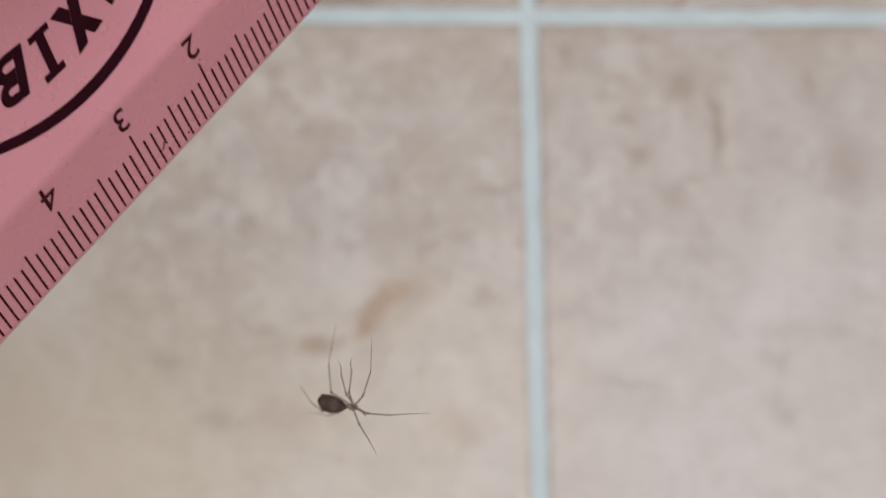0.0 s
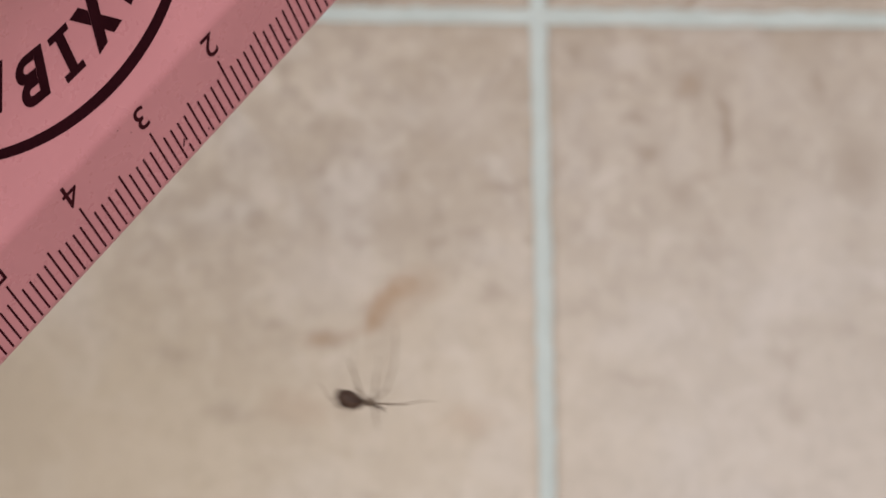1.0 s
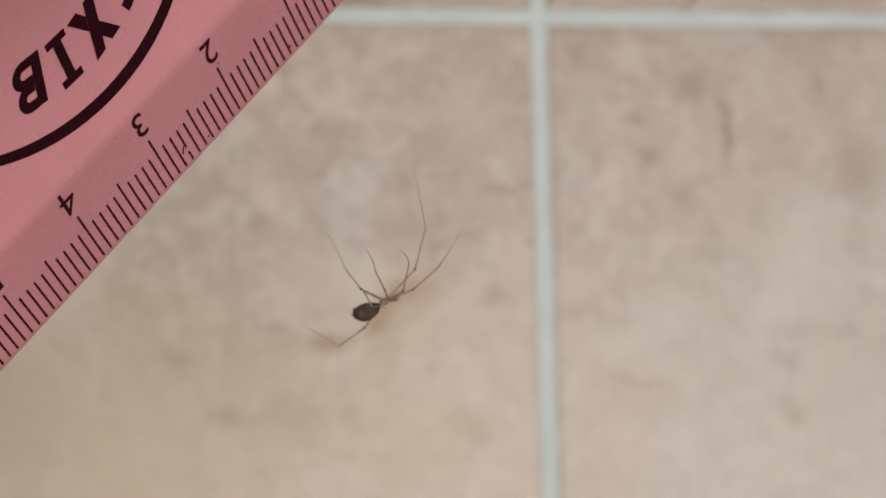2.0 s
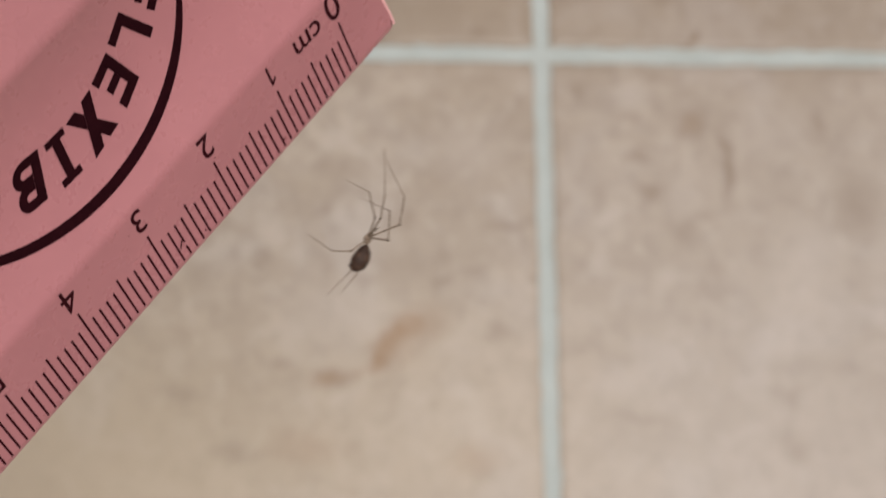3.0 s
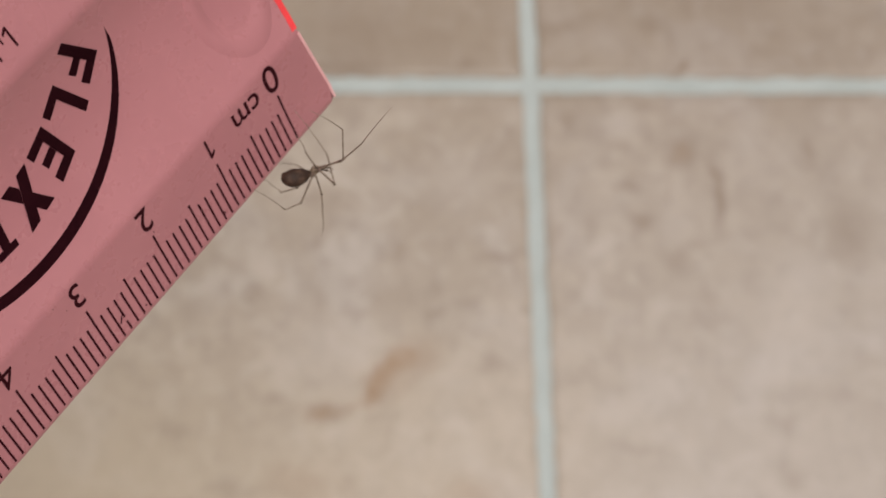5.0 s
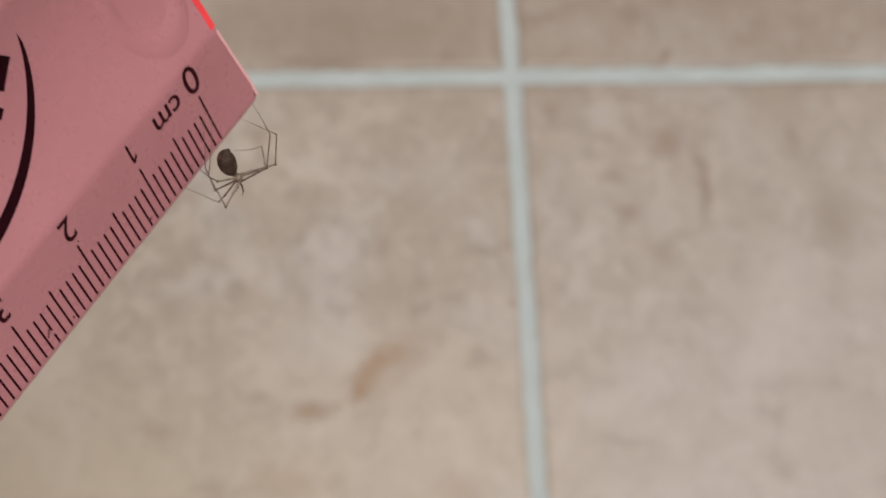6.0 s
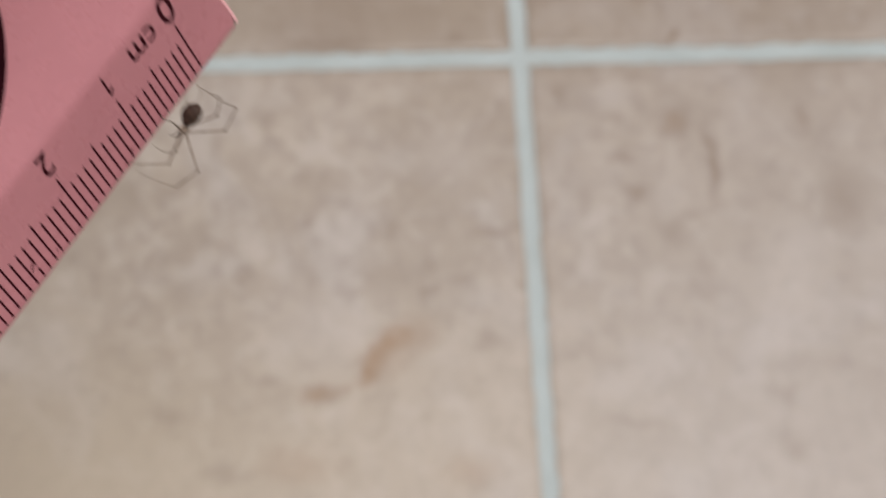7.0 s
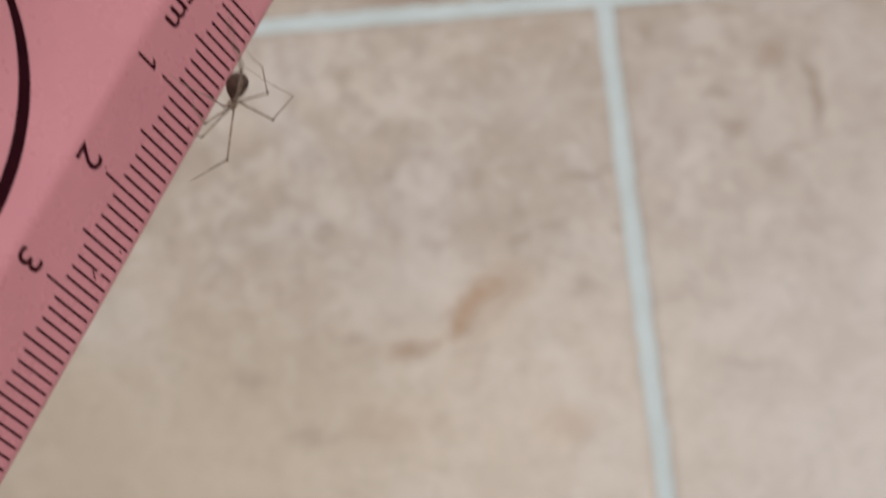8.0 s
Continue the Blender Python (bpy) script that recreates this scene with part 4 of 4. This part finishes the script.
def ruler_rows():
    return [
        (0.0, pose(-0.04479, -0.24107, 1.31961, 38.91, 50.09, -164.86)),
        (0.1, pose(-0.04547, -0.24248, 1.31997, 38.74, 49.94, -165.08)),
        (0.2, pose(-0.04616, -0.24404, 1.32009, 38.51, 49.87, -165.46)),
        (0.3, pose(-0.04579, -0.24377, 1.31947, 38.48, 50.09, -165.64)),
        (0.4, pose(-0.04503, -0.24287, 1.31875, 38.53, 50.40, -165.73)),
        (0.5, pose(-0.04447, -0.24190, 1.31816, 38.39, 50.54, -165.93)),
        (0.6, pose(-0.04424, -0.24071, 1.31741, 37.83, 50.46, -166.41)),
        (0.7, pose(-0.04406, -0.23919, 1.31617, 36.94, 50.31, -167.11)),
        (0.8, pose(-0.04392, -0.23813, 1.31464, 36.05, 50.27, -167.89)),
        (0.9, pose(-0.04385, -0.23814, 1.31291, 35.38, 50.71, -168.73)),
        (1.0, pose(-0.04380, -0.23867, 1.31193, 35.11, 51.10, -169.19)),
        (1.1, pose(-0.04318, -0.23926, 1.31222, 35.12, 50.93, -169.19)),
        (1.2, pose(-0.04275, -0.23967, 1.31268, 35.19, 50.74, -169.16)),
        (1.3, pose(-0.04311, -0.23979, 1.31293, 35.35, 50.70, -169.13)),
        (1.4, pose(-0.04361, -0.23987, 1.31322, 35.54, 50.66, -169.10)),
        (1.5, pose(-0.04424, -0.23992, 1.31351, 35.75, 50.61, -169.07)),
        (1.6, pose(-0.04495, -0.23995, 1.31382, 35.99, 50.56, -169.02)),
        (1.7, pose(-0.04571, -0.23995, 1.31412, 36.23, 50.51, -168.98)),
        (1.8, pose(-0.04650, -0.23995, 1.31440, 36.47, 50.46, -168.94)),
        (1.9, pose(-0.04728, -0.23996, 1.31466, 36.72, 50.42, -168.90)),
        (2.0, pose(-0.04802, -0.23996, 1.31488, 36.97, 50.39, -168.86)),
        (2.1, pose(-0.04867, -0.23998, 1.31506, 37.19, 50.36, -168.83)),
        (2.2, pose(-0.04923, -0.24002, 1.31517, 37.40, 50.35, -168.80)),
        (2.3, pose(-0.04965, -0.24008, 1.31522, 37.58, 50.36, -168.77)),
        (2.4, pose(-0.04977, -0.24009, 1.31522, 37.80, 50.54, -168.75)),
        (2.5, pose(-0.04978, -0.24000, 1.31503, 37.98, 50.72, -168.71)),
        (2.6, pose(-0.04993, -0.23992, 1.31439, 38.16, 50.64, -168.47)),
        (2.7, pose(-0.05018, -0.23982, 1.31338, 38.53, 50.50, -167.86)),
        (2.8, pose(-0.05045, -0.23980, 1.31227, 38.92, 50.47, -167.25)),
        (2.9, pose(-0.05094, -0.23981, 1.31106, 39.58, 51.02, -166.44)),
        (3.0, pose(-0.05138, -0.23977, 1.31017, 39.91, 51.58, -166.08)),
        (3.1, pose(-0.05187, -0.23942, 1.30984, 39.53, 51.50, -166.51)),
        (3.2, pose(-0.05282, -0.23855, 1.30947, 39.14, 51.41, -167.09)),
        (3.3, pose(-0.05409, -0.23713, 1.30886, 38.85, 51.58, -167.57)),
        (3.4, pose(-0.05526, -0.23560, 1.30809, 38.66, 51.77, -167.83)),
        (3.5, pose(-0.05577, -0.23486, 1.30727, 38.62, 51.90, -167.85)),
        (3.6, pose(-0.05571, -0.23464, 1.30653, 38.98, 51.89, -167.42)),
        (3.7, pose(-0.05555, -0.23443, 1.30582, 39.75, 51.82, -166.52)),
        (3.8, pose(-0.05535, -0.23417, 1.30514, 40.45, 51.78, -165.72)),
        (3.9, pose(-0.05563, -0.23366, 1.30453, 41.16, 51.99, -165.01)),
        (4.0, pose(-0.05624, -0.23319, 1.30430, 41.72, 52.26, -164.58)),
        (4.1, pose(-0.05660, -0.23348, 1.30464, 42.03, 52.28, -164.57)),
        (4.2, pose(-0.05691, -0.23416, 1.30548, 42.34, 52.25, -164.67)),
        (4.3, pose(-0.05717, -0.23497, 1.30649, 42.62, 52.18, -164.82)),
        (4.4, pose(-0.05739, -0.23569, 1.30734, 42.82, 52.07, -164.97)),
        (4.5, pose(-0.05758, -0.23606, 1.30771, 42.89, 51.96, -165.07)),
        (4.6, pose(-0.05771, -0.23627, 1.30776, 43.14, 51.72, -164.59)),
        (4.7, pose(-0.05787, -0.23646, 1.30771, 43.49, 51.45, -163.88)),
        (4.8, pose(-0.05813, -0.23640, 1.30756, 43.52, 51.33, -163.67)),
        (4.9, pose(-0.05841, -0.23646, 1.30726, 43.53, 51.26, -163.52)),
        (5.0, pose(-0.05874, -0.23662, 1.30685, 43.54, 51.27, -163.45)),
        (5.1, pose(-0.05913, -0.23681, 1.30633, 43.54, 51.33, -163.40)),
        (5.2, pose(-0.05956, -0.23700, 1.30576, 43.57, 51.42, -163.38)),
        (5.3, pose(-0.06010, -0.23715, 1.30518, 43.61, 51.55, -163.34)),
        (5.4, pose(-0.06074, -0.23723, 1.30465, 43.65, 51.71, -163.32)),
        (5.5, pose(-0.06148, -0.23716, 1.30416, 43.73, 51.89, -163.28)),
        (5.6, pose(-0.06236, -0.23692, 1.30377, 43.82, 52.10, -163.21)),
        (5.7, pose(-0.06337, -0.23646, 1.30353, 43.95, 52.31, -163.10)),
        (5.8, pose(-0.06451, -0.23575, 1.30348, 44.11, 52.53, -162.92)),
        (5.9, pose(-0.06655, -0.23465, 1.30422, 44.52, 52.87, -162.50)),
        (6.0, pose(-0.06839, -0.23373, 1.30523, 44.67, 53.11, -162.34)),
        (6.1, pose(-0.06917, -0.23373, 1.30542, 43.85, 52.96, -163.09)),
        (6.2, pose(-0.06997, -0.23372, 1.30525, 42.58, 52.62, -164.41)),
        (6.3, pose(-0.07069, -0.23366, 1.30488, 41.31, 52.51, -165.76)),
        (6.4, pose(-0.07103, -0.23232, 1.30432, 40.27, 52.82, -166.86)),
        (6.5, pose(-0.07097, -0.23045, 1.30411, 39.38, 53.11, -167.74)),
        (6.6, pose(-0.07045, -0.22922, 1.30493, 39.70, 52.86, -167.60)),
        (6.7, pose(-0.06944, -0.22847, 1.30652, 40.26, 52.49, -167.02)),
        (6.8, pose(-0.06835, -0.22884, 1.30841, 40.69, 52.18, -166.56)),
        (6.9, pose(-0.06782, -0.23132, 1.31026, 41.25, 53.18, -166.47)),
        (7.0, pose(-0.06842, -0.23499, 1.31188, 42.05, 54.75, -166.53)),
        (7.1, pose(-0.07163, -0.23858, 1.31361, 44.94, 56.25, -166.93)),
        (7.2, pose(-0.07230, -0.23871, 1.31158, 47.08, 57.78, -168.25)),
        (7.3, pose(-0.07026, -0.23404, 1.30891, 47.11, 57.83, -169.68)),
        (7.4, pose(-0.06798, -0.23323, 1.30719, 44.84, 58.33, -171.99)),
        (7.5, pose(-0.06667, -0.23352, 1.30491, 41.21, 58.54, -174.31)),
        (7.6, pose(-0.06547, -0.23123, 1.30134, 39.70, 59.07, -174.87)),
        (7.7, pose(-0.06314, -0.22761, 1.29605, 37.35, 59.57, -175.13)),
        (7.8, pose(-0.06096, -0.22651, 1.28922, 36.62, 59.56, -174.84)),
        (7.9, pose(-0.06044, -0.22864, 1.28416, 36.23, 60.02, -174.52)),
        (8.0, pose(-0.06057, -0.23053, 1.28324, 35.32, 60.43, -174.29)),
    ]


def spider_rows():
    return [
        (0.0, hung(-0.04414, -0.23064, 1.27629, 9.0, -1)),
        (0.1, hung(-0.04409, -0.23073, 1.27615, 17.4, 1)),
        (0.2, hung(-0.04131, -0.23126, 1.27644, 7.8, -2)),
        (0.3, hung(-0.04144, -0.23122, 1.27444, 7.5, -2)),
        (0.4, hung(-0.04515, -0.23157, 1.27512, 14.1, -0)),
        (0.5, hung(-0.04488, -0.23177, 1.27460, 14.0, 0)),
        (0.6, hung(-0.03890, -0.23182, 1.27354, 7.9, 3)),
        (0.7, hung(-0.03579, -0.23111, 1.27139, 0.0, 12)),
        (0.8, hung(-0.04065, -0.22999, 1.26983, 4.3, 17)),
        (0.9, hung(-0.04521, -0.22902, 1.26856, 8.1, 11)),
        (1.0, hung(-0.04288, -0.22886, 1.26814, 8.7, 10)),
        (1.1, hung(-0.03738, -0.22870, 1.26639, 0.4, 16)),
        (1.2, hung(-0.03749, -0.22910, 1.26812, 0.7, 19)),
        (2.3, hung(-0.04763, -0.23259, 1.28561, -50.1, -3)),
        (2.4, hung(-0.04646, -0.23297, 1.28636, -56.7, -13)),
        (2.5, hung(-0.04854, -0.23309, 1.28681, -59.0, -9)),
        (2.6, hung(-0.04861, -0.23379, 1.28859, -57.3, -6)),
        (2.7, hung(-0.04616, -0.23468, 1.28960, -63.6, -10)),
        (2.8, hung(-0.04846, -0.23521, 1.29039, -63.6, -14)),
        (2.9, hung(-0.05159, -0.23578, 1.29190, -60.2, -14)),
        (3.0, hung(-0.05012, -0.23633, 1.29264, -68.9, -15)),
        (3.1, hung(-0.04933, -0.23638, 1.29350, -65.8, -10)),
        (3.2, hung(-0.05213, -0.23556, 1.29379, -56.9, -5)),
        (3.3, hung(-0.05263, -0.23497, 1.29478, -60.4, -8)),
        (3.4, hung(-0.05363, -0.23458, 1.29596, -58.3, -11)),
        (3.5, hung(-0.05510, -0.23429, 1.29603, -45.0, -8)),
        (3.6, hung(-0.05432, -0.23498, 1.29610, -53.3, -6)),
        (3.7, hung(-0.05498, -0.23590, 1.29744, -62.2, -9)),
        (3.8, hung(-0.05454, -0.23653, 1.29754, -65.8, -3)),
        (3.9, hung(-0.05589, -0.23732, 1.29878, -71.8, 10)),
        (4.0, hung(-0.05526, -0.23715, 1.29630, -60.5, 8)),
        (4.1, hung(-0.05353, -0.23808, 1.29694, -54.8, -1)),
        (4.2, hung(-0.05417, -0.23965, 1.29967, -40.9, -1)),
        (4.3, hung(-0.05328, -0.24077, 1.30011, -44.6, -1)),
        (4.4, hung(-0.05464, -0.24178, 1.30102, -49.7, 4)),
        (4.5, hung(-0.05600, -0.24232, 1.30112, -50.3, 2)),
        (4.6, hung(-0.05697, -0.24257, 1.30221, -42.4, -7)),
        (4.7, hung(-0.05595, -0.24268, 1.30248, -45.8, -5)),
        (5.2, hung(-0.05803, -0.24253, 1.30043, 3.6, 19)),
        (5.8, hung(-0.06291, -0.24541, 1.29674, 62.6, 44)),
        (5.9, hung(-0.06517, -0.24454, 1.29764, 62.2, 49)),
        (6.0, hung(-0.06684, -0.24369, 1.29811, 45.5, 53)),
        (6.1, hung(-0.06743, -0.24300, 1.29675, 47.4, 60)),
        (6.2, hung(-0.06848, -0.24269, 1.29691, 46.9, 62)),
        (6.3, hung(-0.07003, -0.24237, 1.29700, 49.0, 69)),
        (6.4, hung(-0.07125, -0.24029, 1.29680, 55.3, 72)),
        (6.5, hung(-0.07080, -0.23850, 1.29647, 45.0, 69)),
        (6.6, hung(-0.06908, -0.23780, 1.29795, 38.2, 64)),
        (6.7, hung(-0.06841, -0.23710, 1.29952, 40.5, 60)),
        (6.8, hung(-0.06835, -0.23642, 1.30110, 55.3, 65)),
        (6.9, hung(-0.06805, -0.23909, 1.30159, 92.2, 67)),
        (7.0, hung(-0.07001, -0.24168, 1.30327, 135.6, 59)),
        (7.1, hung(-0.07272, -0.24553, 1.30413, 99.7, 57)),
        (7.2, hung(-0.07512, -0.24578, 1.30169, 119.3, 63)),
        (7.3, hung(-0.07290, -0.24106, 1.29916, 101.2, 68)),
        (7.4, hung(-0.06976, -0.24193, 1.29615, 107.6, 69)),
        (7.5, hung(-0.06952, -0.24292, 1.29370, 113.3, 66)),
        (7.6, hung(-0.06784, -0.24091, 1.28967, 120.7, 67)),
        (7.7, hung(-0.06528, -0.23815, 1.28439, 114.0, 74)),
        (7.8, hung(-0.06361, -0.23520, 1.27808, 140.4, 74)),
        (7.9, hung(-0.06276, -0.23535, 1.27413, 144.9, 69)),
        (8.0, hung(-0.06227, -0.23742, 1.27284, 133.5, 65)),
    ]


def hung(x, y, z, roll, lean):
    """The spider's pose: its head's bearing in the wall's plane, and the lean of its head towards the wall."""
    return pose(x, y, z, 0, roll, 0) @ pose(0, 0, 0, 0, 0, lean)


def heading(bearing, lift):
    b, l = radians(bearing), radians(lift)
    return Vector((math.cos(l) * math.cos(b), -math.sin(l), math.cos(l) * math.sin(b)))


def leg_ways(table, t):
    """The three directions of a leg at t, gliding between its rows."""
    k = max(i for i in range(len(table) - 1) if table[i][0] <= t or i == 0)
    a, b = table[k], table[k + 1]
    s = min(1.0, max(0.0, (t - a[0]) / (b[0] - a[0])))
    s = s * s * (3 - 2 * s)
    ways = []
    for n in (1, 3, 5):
        p, q = heading(a[n], a[n + 1]), heading(b[n], b[n + 1])
        w = p.lerp(q, s)
        ways.append(w.normalized() if w.length > 0.05 else p)
    return ways


def along(start, way):
    """A pose at start with x along way."""
    x = way.normalized()
    y = Vector((0.0, -1.0, 0.001)).cross(x)
    y = y.normalized() if y.length > 1e-4 else x.orthogonal().normalized()
    m = Matrix((x, y, x.cross(y))).transposed().to_4x4()
    m.translation = start
    return m


def turn_at(rows, t):
    for (t0, a), (t1, b) in zip(rows, rows[1:]):
        if t0 <= t <= t1:
            return a.to_quaternion().slerp(b.to_quaternion(), (t - t0) / (t1 - t0))
    return rows[-1][1].to_quaternion()


def motions():
    walk(ruler, ruler_rows())
    rows = spider_rows()
    walk(spider, rows)
    times = [i / 10 for i in range(81)]
    for n, (femur, tibia, foot) in enumerate(spider_legs):
        side = -1 if n % 2 else 1
        hip = Vector((0.00035 - 0.0002 * (n // 2), side * 0.0003, 0.0))
        keys = ([], [], [])
        for t in times:
            turn = turn_at(rows, t).inverted()
            w1, w2, w3 = (turn @ w for w in leg_ways(LEG_TURNS[n], t))
            knee = hip + LENGTHS[0] * w1
            ankle = knee + LENGTHS[1] * w2
            upper = along(hip, w1)
            keys[0].append((t, upper))
            keys[1].append((t, upper.inverted() @ along(knee, w2)))
            keys[2].append((t, upper.inverted() @ along(ankle, w3)))
        for ob, own in zip((femur, tibia, foot), keys):
            walk(ob, own)


motions()
